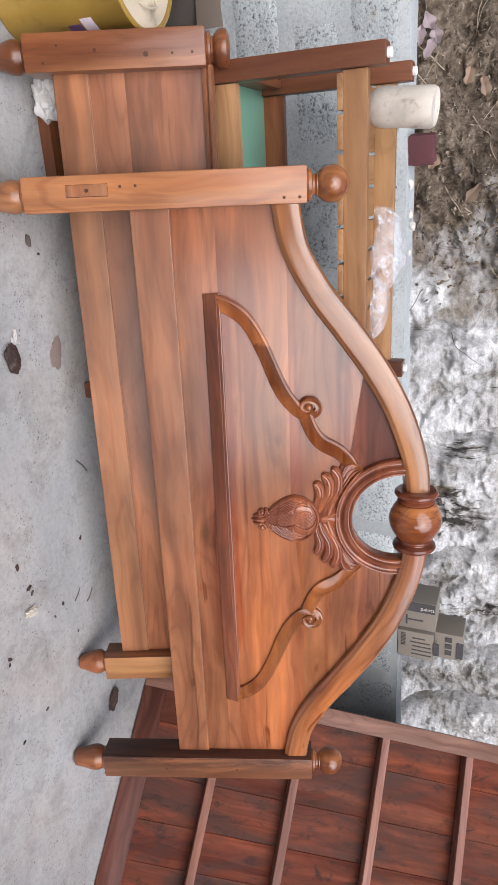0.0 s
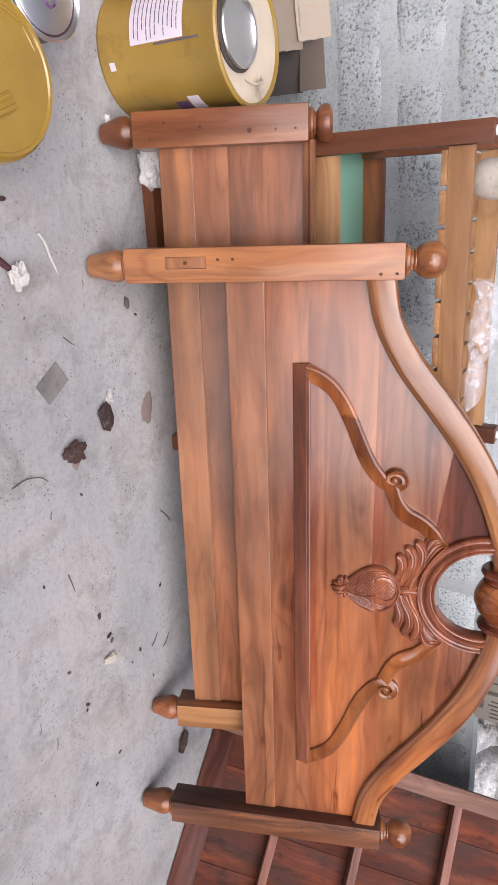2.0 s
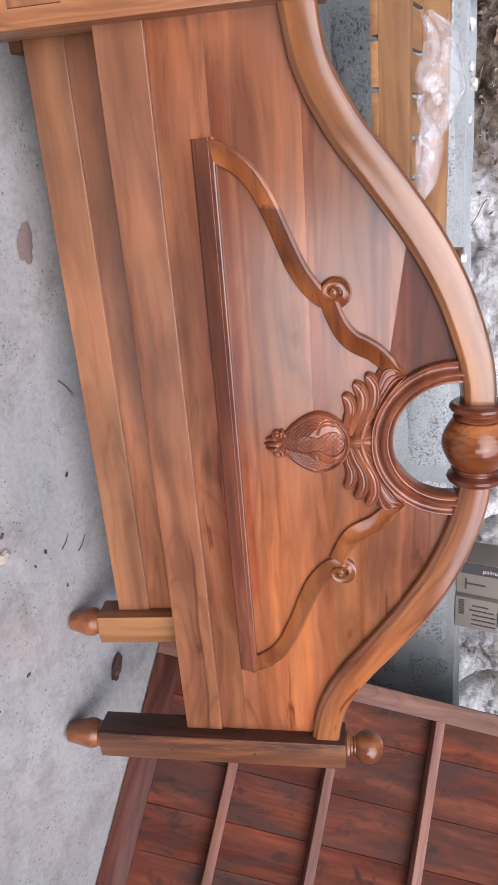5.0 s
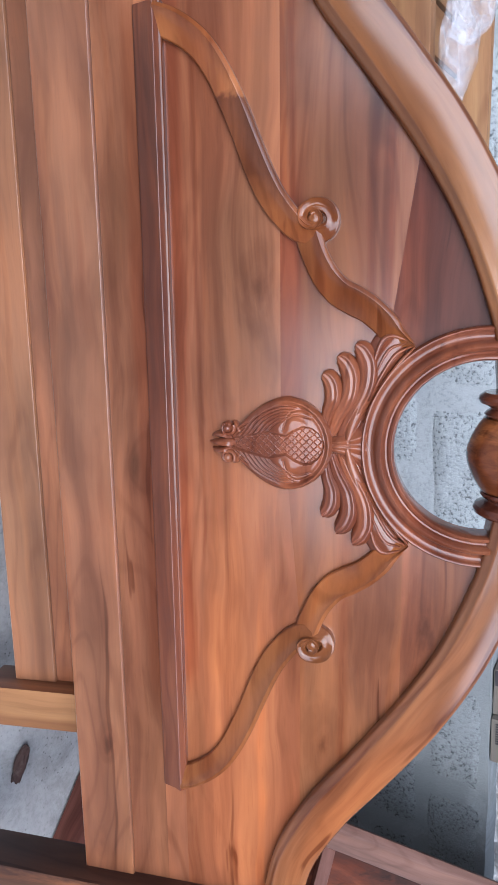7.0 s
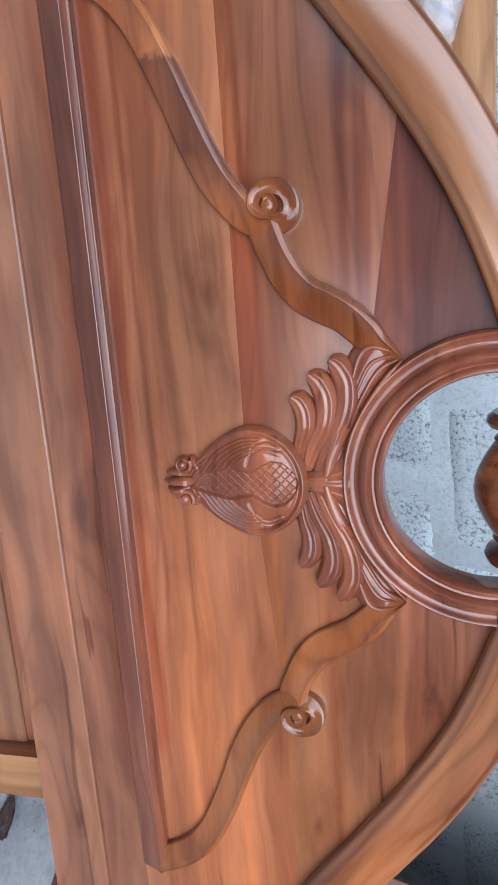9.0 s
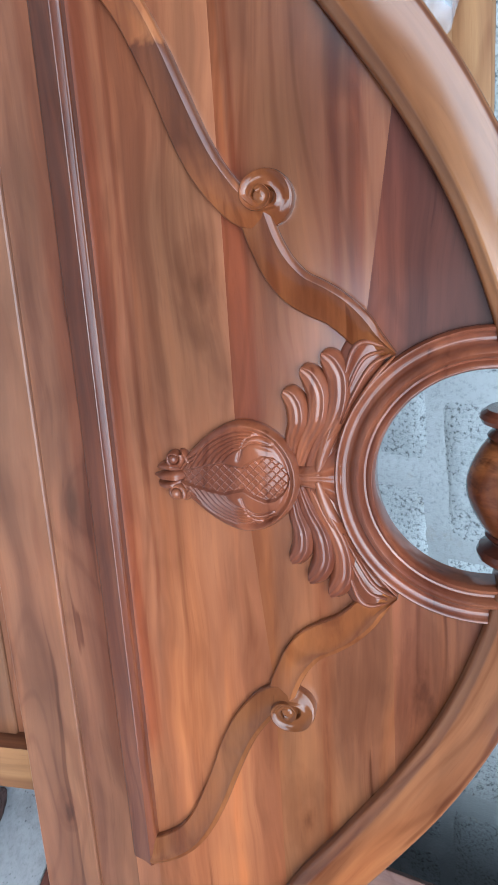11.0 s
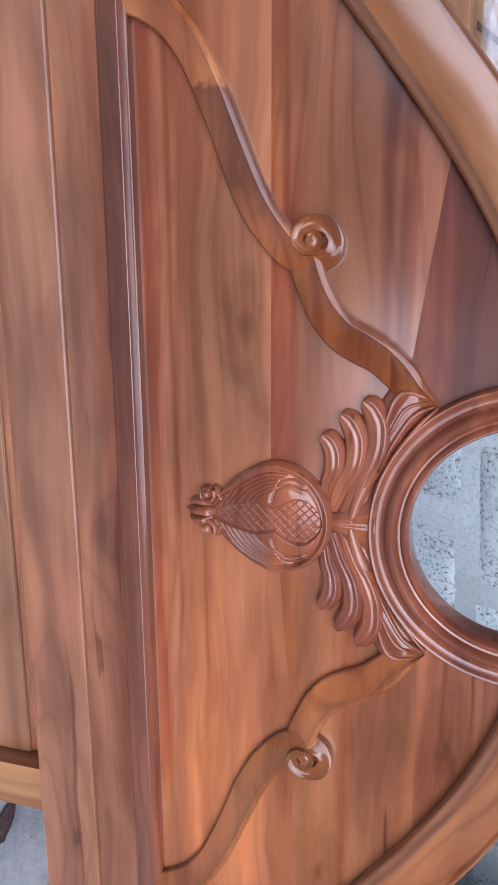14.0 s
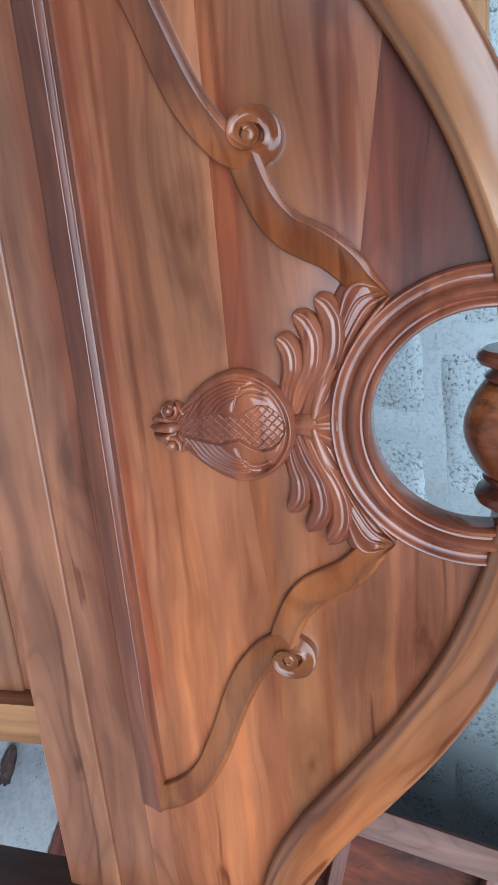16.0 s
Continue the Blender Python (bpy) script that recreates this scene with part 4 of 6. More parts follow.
def build_headboard():
    hb = thing("headboard", "polished teak headboard with carved arch leaning on stacked furniture", "headboard", pose(0.008, 0, 0.006, -19, 0, 0))
    # boards of the panel, the lowest one a rail that stands a little proud
    rail = [(-0.81, 0.385, 0.094), (0.0, 0.385, 0.094), (0.81, 0.385, 0.094)]
    part("bottom_rail", add_sweep(bmesh.new(), smooth_path(rail, 6), lambda k, w: [(-0.047, 0.024), (-0.047, -0.004), (-0.045, -0.006), (0.0446, -0.006), (0.0454, -0.0057), (0.0467, -0.0044), (0.047, -0.0025), (0.047, 0.024)]), rail_wood, hb, angle=18)
    def low_seam(x):
        return 0.702 if x < -0.06 else 0.702 + 0.085 * min(x + 0.06, 0.35)

    def seam(x):
        return 0.861 - 0.141 * (x + 0.20) if x < 0 else 0.881 + 0.01 * x
    cuts = [0.4325, 0.498, 0.535, low_seam, seam]
    for a, b, wood_of in zip(cuts, cuts[1:], (panel_wood, panel_wood, olive_panel, middle_panel)):
        part("plank", plank(a, b), wood_of, hb)
    part("plank", plank(seam, 1.04, left=-0.5, right=-0.05), dark_panel, hb, "darker heartwood board")
    part("plank", plank(seam, 1.04, left=0.05, right=0.5), red_panel, hb)
    # posts
    for sx in (-1, 1):
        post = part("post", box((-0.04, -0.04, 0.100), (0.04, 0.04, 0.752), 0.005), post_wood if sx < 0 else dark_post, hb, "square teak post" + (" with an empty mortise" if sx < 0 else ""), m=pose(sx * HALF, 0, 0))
        # The face towards -x is darkened by material, as its shade.
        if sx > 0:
            post.data.materials.append(shaded_side)
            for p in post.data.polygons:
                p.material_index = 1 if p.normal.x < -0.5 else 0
        part("foot", lathe([(0.022, 0.0), (0.0265, 0.003), (0.029, 0.016), (0.033, 0.036), (0.0375, 0.054), (0.0390, 0.066), (0.0375, 0.077), (0.0325, 0.087), (0.0310, 0.091), (0.0350, 0.095), (0.0350, 0.102)]), post_wood if sx < 0 else leg_post, post, "turned bulb foot")
        part("finial", lathe([(0.034, 0.750), (0.036, 0.756), (0.034, 0.762), (0.024, 0.765), (0.022, 0.770), (0.026, 0.774)]
                             + [(0.0415 * math.sin(a), 0.808 - 0.0400 * math.cos(a)) for a in [radians(d) for d in range(38, 180, 10)]] + [(0.004, 0.848)]), turned_wood, post, "round glossy ball finial")
        for dx, z in ((-0.012, 0.33), (-0.012, 0.365), (0.026, 0.70), (0.026, 0.735)) if sx < 0 else ((0.004, 0.30), (0.004, 0.52)):
            part("peg", lathe([(0.0035, 0), (0.0035, 0.001), (0.0005, 0.0012)], 10), hole_dark, post, "dark wooden peg", m=pose(dx, -0.0402, z, 90))
        if sx < 0:
            part("mortise", box((-0.0195, -0.0405, 0.2035), (0.0080, -0.039, 0.3015), 0.0004, 1), hole_dark, post, "dark mortise joint")
            bm = box((-0.0187, -0.0412, 0.2043), (0.0064, -0.039, 0.3007), 0.0006, 1)
            part("mortise_plug", bm, foot_pale, post, "inset wooden plug")
            part("peg", lathe([(0.0045, 0), (0.0045, 0.0012), (0.0005, 0.0014)], 10), hole_dark, post, "dark wooden peg", m=pose(-0.006, -0.0412, 0.252, 90))
    # arch, in two halves, and the turned barrel between them
    for sx in (-1, 1):
        bm = add_sweep(bmesh.new(), ARCH_ROWS, lambda k, w: [(-a, d) for a, d in arch_profile(k, w)])
        arch = part("arch_rail", bm if sx > 0 else mirror_x(bm), arch_wood if sx > 0 else golden_arch, hb, "moulded curved top rail", angle=60)
        follow_grain(arch.data, len(ARCH_ROWS), sx * 2.0)
    barrel = [(0.030, -0.0865), (0.050, -0.0860), (0.056, -0.0815), (0.0575, -0.0765), (0.055, -0.0715), (0.047, -0.0680), (0.042, -0.0655), (0.041, -0.0630), (0.046, -0.0600), (0.049, -0.0565), (0.047, -0.0530)]
    ball = [(0.047 + 0.0225 * math.cos(math.pi * t / 2) ** 0.8 + 0.0006 * math.cos(26 * t), 0.0515 * t) for t in (-0.98, -0.8, -0.6, -0.4, -0.2, 0, 0.2, 0.4, 0.6, 0.8, 0.98)]
    barrel_part = part("turned_barrel", lathe([(0.030, -0.055)] + ball + [(0.030, 0.055)], 48, "x", pose(0.006, 0.0, 1.034)), barrel_wood, hb, "glossy turned barrel at the crest")
    for sx in (-1, 1):
        prof = [(r, h) for r, h in barrel] if sx < 0 else [(r, -h) for r, h in barrel[::-1]]
        part("collar", lathe(prof, 48, "x", pose(0.006, 0.0, 1.034)), collar_wood, barrel_part, "dark turned collar")
    # moulded ring under the barrel
    rows = []
    mid, wid = (RING_IN + RING_OUT) / 2, RING_OUT - RING_IN
    for i in range(61):
        a = math.pi + math.pi * i / 60
        rows.append((mid * math.cos(a), RING_Z + mid * math.sin(a), wid))
    rows = [(-mid, RING_Z + 0.012, wid)] + rows + [(mid, RING_Z + 0.012, wid)]

    def ring_profile(k, w):
        h = w / 2
        pts = [((1 - 2 * q) * h * -1, -d) for q, d in ((0.0, 0.008), (0.02, 0.0125), (0.06, 0.0150), (0.11, 0.0146), (0.14, 0.0122), (0.17, 0.0104), (0.22, 0.0088), (0.29, 0.0080), (0.36, 0.0088), (0.41, 0.0112), (0.43, 0.0135), (0.47, 0.0175), (0.53, 0.0215),
                                                 (0.60, 0.0226), (0.66, 0.0205), (0.70, 0.0155), (0.73, 0.0118), (0.78, 0.0110), (0.82, 0.0135), (0.87, 0.0160), (0.93, 0.0160), (0.97, 0.0130), (1.0, 0.006))]
        return [(-h, 0.024)] + pts + [(h, 0.024)]
    part("ring_moulding", add_sweep(bmesh.new(), rows, ring_profile), carved_wood, hb, "half-round moulded opening", angle=50)
    # straight bar of the applied frame
    bar = [(-0.604, 0.519, 0.044), (0.0, 0.519, 0.044), (0.604, 0.519, 0.044)]

    def bar_profile(k, w):
        h = w / 2
        return [(-h, 0.003), (-h, -0.0025), (-h + 0.003, -0.0050), (0.0, -0.0105), (h - 0.0112, -0.0160), (h - 0.0104, -0.0163), (h - 0.0094, -0.0158), (h - 0.0078, -0.0140), (h - 0.0040, -0.0106), (h - 0.0030, -0.0104), (h - 0.0014, -0.0098), (h - 0.0004, -0.0080), (h, 0.003)]
    part("frame_bar", add_sweep(bmesh.new(), smooth_path(bar, 8), bar_profile), bar_wood, hb, "long moulded bar", angle=20)
    upper = [(0.583, 0.526, 0.041), (0.571, 0.558, 0.039), (0.546, 0.592, 0.037), (0.512, 0.617, 0.036), (0.4685, 0.6385, 0.037), (0.4285, 0.655, 0.037), (0.382, 0.6735, 0.039), (0.349, 0.690, 0.039),
             (0.3225, 0.709, 0.038), (0.3020, 0.729, 0.035), (0.2930, 0.751, 0.027), (0.2985, 0.7705, 0.022), (0.3140, 0.7765, 0.020), (0.3285, 0.7680, 0.019), (0.3320, 0.7520, 0.018), (0.3260, 0.7390, 0.0160),
             (0.3145, 0.7352, 0.0140), (0.3058, 0.7420, 0.0125), (0.3055, 0.7525, 0.0115), (0.3132, 0.7585, 0.0105), (0.3210, 0.7535, 0.0095), (0.3195, 0.7465, 0.0065)]
    lower = [(0.296, 0.742, 0.036), (0.277, 0.748, 0.037), (0.259, 0.7555, 0.037), (0.2375, 0.767, 0.039), (0.217, 0.785, 0.041), (0.204, 0.807, 0.042), (0.192, 0.8275, 0.039), (0.175, 0.8465, 0.037), (0.158, 0.862, 0.032), (0.141, 0.889, 0.006)]
    for sx in (-1, 1):
        flip = (lambda b: b) if sx > 0 else mirror_x
        part("scroll_band", flip(add_sweep(bmesh.new(), smooth_path(upper, 150), lambda k, w: [(-a, d) for a, d in scroll_profile(k, w)])), heart_band if sx < 0 else band_wood, hb, "carved band that ends in a spiral" + (" with a dark heartwood stretch" if sx < 0 else ""), angle=24)
        part("scroll_band", flip(add_sweep(bmesh.new(), smooth_path(lower, 50), lambda k, w: [(-a, d * (0.80 + 0.2 * min(1.0, 4 * k)) if d < 0 else d) for a, d in band_profile(k, w)])), heart_band if sx < 0 else band_wood, hb, "carved scroll band", angle=24)
        vol = bmesh.new()
        add_lathe(vol, [(0.0285, 0.0), (0.0285, 0.0060), (0.0265, 0.0072), (0.0090, 0.0075), (0.0085, 0.0140), (0.0070, 0.0166), (0.0038, 0.0178), (0.0006, 0.0181)], 40, "z", pose(0.313, 0, 0.751, 90))
        part("volute", flip(vol), band_wood, hb, "round eye of the spiral", angle=50)
        base = [(0.012, 0.800, 0.030), (0.050, 0.806, 0.050), (0.088, 0.818, 0.062), (0.116, 0.836, 0.050), (0.130, 0.850, 0.020)]
        part("leaf_base", flip(add_sweep(bmesh.new(), smooth_path(base, 24), ridge(0.007))), carved_wood, hb, "carved leaf ground", angle=60)
        for pts, grooves in (([(0.024, 0.768, 0.012), (0.046, 0.772, 0.021), (0.066, 0.779, 0.027), (0.084, 0.779, 0.029), (0.096, 0.774, 0.027), (0.1015, 0.768, 0.021), (0.1045, 0.764, 0.008)], 2.0),
                             ([(0.014, 0.777, 0.012), (0.041, 0.787, 0.022), (0.070, 0.802, 0.028), (0.098, 0.805, 0.031), (0.117, 0.798, 0.029), (0.1255, 0.790, 0.022), (0.129, 0.785, 0.008)], 2.0),
                             ([(0.008, 0.789, 0.012), (0.035, 0.802, 0.022), (0.080, 0.825, 0.030), (0.114, 0.829, 0.033), (0.133, 0.822, 0.030), (0.1415, 0.814, 0.022), (0.1445, 0.809, 0.008)], 2.0),
                             ([(0.004, 0.800, 0.012), (0.034, 0.808, 0.018), (0.073, 0.8225, 0.028), (0.112, 0.8385, 0.040), (0.138, 0.853, 0.049), (0.150, 0.861, 0.042), (0.156, 0.864, 0.026), (0.158, 0.865, 0.010)], 0.0)):
            part("leaf_lobe", flip(add_sweep(bmesh.new(), smooth_path(pts, 44), lobe_profile(0.0155, grooves) if grooves else ridge(0.0125, 0.004, 20))), carved_wood, hb, "carved acanthus lobe", angle=60)
        veins = bmesh.new()
        for path in ([(0.060, 0.832, 0.003), (0.094, 0.8515, 0.0045), (0.122, 0.872, 0.005), (0.1405, 0.889, 0.003)], [(0.066, 0.829, 0.003), (0.102, 0.8460, 0.0045), (0.130, 0.864, 0.005), (0.142, 0.885, 0.003)],
                     [(0.072, 0.826, 0.003), (0.110, 0.8405, 0.004), (0.138, 0.856, 0.005), (0.146, 0.878, 0.003)], [(0.080, 0.823, 0.003), (0.118, 0.8345, 0.004), (0.1475, 0.8445, 0.006), (0.156, 0.858, 0.006), (0.150, 0.879, 0.003)]):
            add_sweep(veins, smooth_path(path, 26), lambda k, w: [(w / 2, 0.0), (w / 2, -0.0120), (w / 3, -0.0142), (0.0, -0.0150), (-w / 3, -0.0142), (-w / 2, -0.0120), (-w / 2, 0.0)])
        part("leaf_vein", flip(veins), carved_wood, hb, "raised veins of the outer leaf", angle=60)
        scroll = add_sweep(bmesh.new(), [(x, z, w) for x, z, w in smooth_path([(0.020, 0.768, 0.004), (0.031, 0.758, 0.006), (0.0345, 0.740, 0.007), (0.029, 0.724, 0.007), (0.034, 0.712, 0.007), (0.045, 0.713, 0.006), (0.048, 0.723, 0.005), (0.042, 0.728, 0.003)], 44)], ridge(0.0255))
        part("shield_scroll", flip(scroll), carved_wood, hb, "carved scroll", angle=60)
        curl = add_sweep(bmesh.new(), spiral(0.022, 0.6235, 0.0110, 0.003, radians(60), 1.4, 0.009, 0.007, 36), ridge(0.021))
        add_sweep(curl, smooth_path([(0.010, 0.652, 0.004), (0.017, 0.643, 0.010), (0.028, 0.636, 0.008), (0.032, 0.630, 0.003)], 16), ridge(0.017))
        bmesh.ops.create_icosphere(curl, subdivisions=3, radius=0.0065, matrix=Matrix.Translation((0.022, -0.012, 0.6235)))
        part("flower_curl", flip(curl), carved_wood, hb, "carved curl", angle=60)
    part("shield", egg_carving(), carved_wood, hb, "carved pineapple shield", angle=60)
    part("leaf_stem", add_sweep(bmesh.new(), smooth_path([(0.0, 0.764, 0.020), (0.0, 0.784, 0.026), (0.0, 0.804, 0.042), (0.0, 0.828, 0.085)], 24), lobe_profile(0.011, 2.0)), carved_wood, hb, "carved leaf root", angle=60)
    tip = bmesh.new()
    for pts in ([(0.0, 0.640, 0.006), (0.0, 0.626, 0.016), (0.0, 0.610, 0.013), (0.0, 0.594, 0.003)], [(0.004, 0.636, 0.005), (0.011, 0.620, 0.011), (0.012, 0.606, 0.009), (0.009, 0.598, 0.003)], [(-0.004, 0.636, 0.005), (-0.011, 0.620, 0.011), (-0.012, 0.606, 0.009), (-0.009, 0.598, 0.003)]):
        add_sweep(tip, smooth_path(pts, 18), lobe_profile(0.0165, 1.0, 12))
    part("flower_bud", tip, carved_wood, hb, "carved bud")
    return hb


# ---------------------------------------------------------------- footboard
def build_footboard():
    fb = thing("footboard", "brown teak footboard with turned feet leaning behind the headboard", "footboard", pose(-0.295, 0.085, 0.006, -22, 0, 0))
    for z0, z1 in ((0.138, 0.222), (0.222, 0.305), (0.305, 0.390), (0.390, 0.488)):
        if z0 < 0.15:
            prof = [(-0.042, 0.022), (-0.042, -0.004), (-0.040, -0.006), (0.0384, -0.006), (0.0392, -0.0057), (0.0416, -0.0032), (0.042, 0.001), (0.042, 0.022)]
            part("plank", add_sweep(bmesh.new(), [(-0.81, 0.180, 0.084), (0.81, 0.180, 0.084)], lambda k, w: prof), foot_pale, fb, angle=18)
        else:
            part("plank", box((-0.81, 0.0, z0), (0.81, 0.022, z1), 0.0), foot_wood if z0 < 0.3 else foot_red, fb)
    cap = add_sweep(bmesh.new(), [(-0.805, 0.500, 0.03), (0.805, 0.500, 0.03)], lambda k, w: [(-0.013, 0.030), (-0.013, -0.010), (-0.006, -0.014), (-0.002, -0.010), (0.002, -0.019), (0.010, -0.022), (0.014, -0.014), (0.014, 0.030)])
    part("top_rail", cap, foot_wood, fb, "moulded top rail")
    for sx in (-1, 1):
        post = part("post", box((-0.04, -0.04, 0.086), (0.04, 0.04, 0.500), 0.005), leg_post if sx < 0 else pale_post, fb, "square post" if sx < 0 else "pale square post with a browner inner side", m=pose(sx * HALF, 0, 0))
        # The face towards -x takes the brown of the other post.
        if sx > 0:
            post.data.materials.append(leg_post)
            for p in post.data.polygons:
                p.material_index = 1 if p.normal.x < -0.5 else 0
        part("foot", lathe([(0.018, 0.0), (0.0225, 0.003), (0.0245, 0.013), (0.030, 0.028), (0.0355, 0.044), (0.0375, 0.056), (0.0362, 0.067), (0.0310, 0.075), (0.0295, 0.079), (0.0335, 0.082), (0.0335, 0.088)]), leg_post, post, "turned bulb foot")
        part("finial", lathe([(0.034, 0.498), (0.036, 0.505), (0.034, 0.510), (0.026, 0.512), (0.024, 0.516), (0.030, 0.519), (0.039, 0.527), (0.0415, 0.537), (0.039, 0.547), (0.028, 0.553), (0.004, 0.555)]), leg_post, post, "flattened bun finial")
        if sx < 0:
            for dx, z, r in ((0.022, 0.13, 0.003), (-0.012, 0.165, 0.003), (0.0, 0.25, 0.004), (0.012, 0.365, 0.006), (0.012, 0.425, 0.003), (0.012, 0.470, 0.003)):
                part("peg", lathe([(r, 0), (r, 0.001), (0.0005, 0.0012)], 10), hole_dark, post, "dark wooden peg", m=pose(dx, -0.0402, z, 90))


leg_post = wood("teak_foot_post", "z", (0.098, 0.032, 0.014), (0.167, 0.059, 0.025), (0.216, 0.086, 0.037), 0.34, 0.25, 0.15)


leg_wood_x = wood("brown_apron_x", "x", (0.090, 0.030, 0.014), (0.164, 0.058, 0.023), (0.230, 0.088, 0.035), 0.4, 0.15, 0.2)
leg_wood_y = wood("brown_apron_y", "y", (0.090, 0.030, 0.014), (0.164, 0.058, 0.023), (0.230, 0.088, 0.035), 0.4, 0.15, 0.2)


# ---------------------------------------------------------------- coffee tables
def build_coffee_table():
    """An upright low table with a slatted shelf; its frame has x across, y back, z up from the floor."""
    W, D, H = 0.795, 0.335, 0.445
    t = thing("coffee_table", "brown low wooden table with pale aprons and slatted shelf", "coffee table", group="stacked coffee tables")
    part("tabletop", box((-W / 2 - 0.024, -D / 2 - 0.024, H - 0.018), (W / 2 + 0.024, D / 2 + 0.024, H), 0.003), green_board, t, "green painted board top")
    for sy in (-1, 1):
        part("apron", box((-W / 2 + 0.025, sy * D / 2 - 0.011, H - 0.078), (W / 2 - 0.025, sy * D / 2 + 0.011, H - 0.018), 0.002), pale_wood if sy < 0 else leg_wood_x, t, "pale wooden apron" if sy < 0 else "brown wooden apron")
        part("shelf_rail", box((-W / 2 + 0.025, sy * D / 2 - 0.012, 0.052), (W / 2 - 0.025, sy * D / 2 + 0.012, 0.108), 0.002), pale_wood, t, "pale wooden shelf rail")
    for sx in (-1, 1):
        part("apron", box((sx * W / 2 - 0.011, -D / 2 + 0.025, H - 0.078), (sx * W / 2 + 0.011, D / 2 - 0.025, H - 0.018), 0.002), leg_wood_y, t, "brown wooden apron")
        for sy in (-1, 1):
            leg = part("leg", box((-0.0235, -0.0235, 0.012), (0.0235, 0.0235, H - 0.018), 0.003), leg_wood, t, m=pose(sx * W / 2, sy * D / 2, 0))
            part("foot_cap", lathe([(0.009, 0.002), (0.011, 0.004), (0.011, 0.012), (0.008, 0.013)], 14), cap_white, leg, "white plastic foot cap")
    n = 9
    for i in range(n):
        x = -W / 2 + 0.068 + (W - 0.136) * i / (n - 1)
        part("slat", box((x - 0.0365, -D / 2 - 0.016, 0.108), (x + 0.0365, D / 2 + 0.012, 0.122), 0.002), pale_wood_y, t)
    return t


def build_tables():
    low = build_coffee_table()
    yaw = 2.5
    c, s = math.cos(radians(yaw)), math.sin(radians(yaw))
    cx, cy = -1.092 + 0.3975 * c - 0.1675 * s, 0.322 + 0.3975 * s + 0.1675 * c
    low.matrix_basis = pose(-0.693, 0.460, 0)
    up = copy_thing(low, pose(cx, cy, 0.890, 0, 180, yaw))
    tagged(up, "upside-down brown low table with pale aprons and slatted shelf")


# ---------------------------------------------------------------- bed platform
def build_platform():
    """Frame of rails and battens backed by red boards, leaning with its edge on the floor."""
    ph, th = radians(40), radians(28)
    e, b = Vector((math.cos(ph), -math.sin(ph), 0)), Vector((math.sin(ph), math.cos(ph), 0))
    u = Vector((0, 0, math.cos(th))) + b * math.sin(th)
    back = u.cross(e)
    m = Matrix((e, back, u)).transposed().to_4x4()
    m.translation = Vector((1.0, 0.33, 0.005))
    rk = thing("bed_platform", "reddish plank bed platform with brown battens leaning upright", "bed platform", m)
    x0, x1, h1 = -0.2, 1.45, 1.9
    part("rail", box((x0 + 0.064, 0.0, 0.0), (x1, 0.045, 0.088), 0.003), rack_rail, rk, "brown bottom rail")
    part("rail", box((x0 + 0.064, 0.0, h1 - 0.08), (x1, 0.045, h1), 0.003), rack_rail, rk, "brown top rail")
    part("stile", box((x0, 0.0, 0.0), (x0 + 0.064, 0.045, h1), 0.003), rack_stile, rk, "brown side stile")
    part("stile", box((x1, 0.0, 0.0), (x1 + 0.064, 0.045, h1), 0.003), rack_stile, rk, "brown side stile")
    for h in (0.342, 0.652, 0.985, 1.335, 1.62):
        part("batten", box((x0 + 0.064, 0.004, h - 0.030), (x1, 0.050, h), 0.002), batten_wood, rk)
    rng = random.Random(11)
    x = x0 + 0.03
    while x < x1:
        w = rng.uniform(0.125, 0.185)
        lift = rng.uniform(0, 0.004)
        part("board", box((x, 0.051 + lift, 0.02), (min(x + w, x1 + 0.05) - 0.0006, 0.067 + lift, h1 - 0.01), 0.0015, 1), rack_board, rk)
        x += w


# ---------------------------------------------------------------- tins and pails
def curved_patch(r, a0, a1, z0, z1, n=14, slope=0.0):
    """A thin sheet wrapped on a cylinder of radius r between two angles (degrees)."""
    bm = bmesh.new()
    rows = []
    for k in range(2):
        z = (z0, z1)[k]
        for rr in (r, r + 0.0006):
            rows.append([bm.verts.new(((rr + slope * z) * math.cos(radians(a0 + (a1 - a0) * i / n)), (rr + slope * z) * math.sin(radians(a0 + (a1 - a0) * i / n)), z)) for i in range(n + 1)])
    bi, bo, ti, to = rows
    for i in range(n):
        bm.faces.new((bo[i], bo[i + 1], to[i + 1], to[i]))
        bm.faces.new((bi[i + 1], bi[i], ti[i], ti[i + 1]))
        bm.faces.new((bi[i], bi[i + 1], bo[i + 1], bo[i]))
        bm.faces.new((ti[i + 1], ti[i], to[i], to[i + 1]))
    bm.faces.new((bi[0], bo[0], to[0], ti[0]))
    bm.faces.new((bi[n], ti[n], to[n], bo[n]))
    return bm


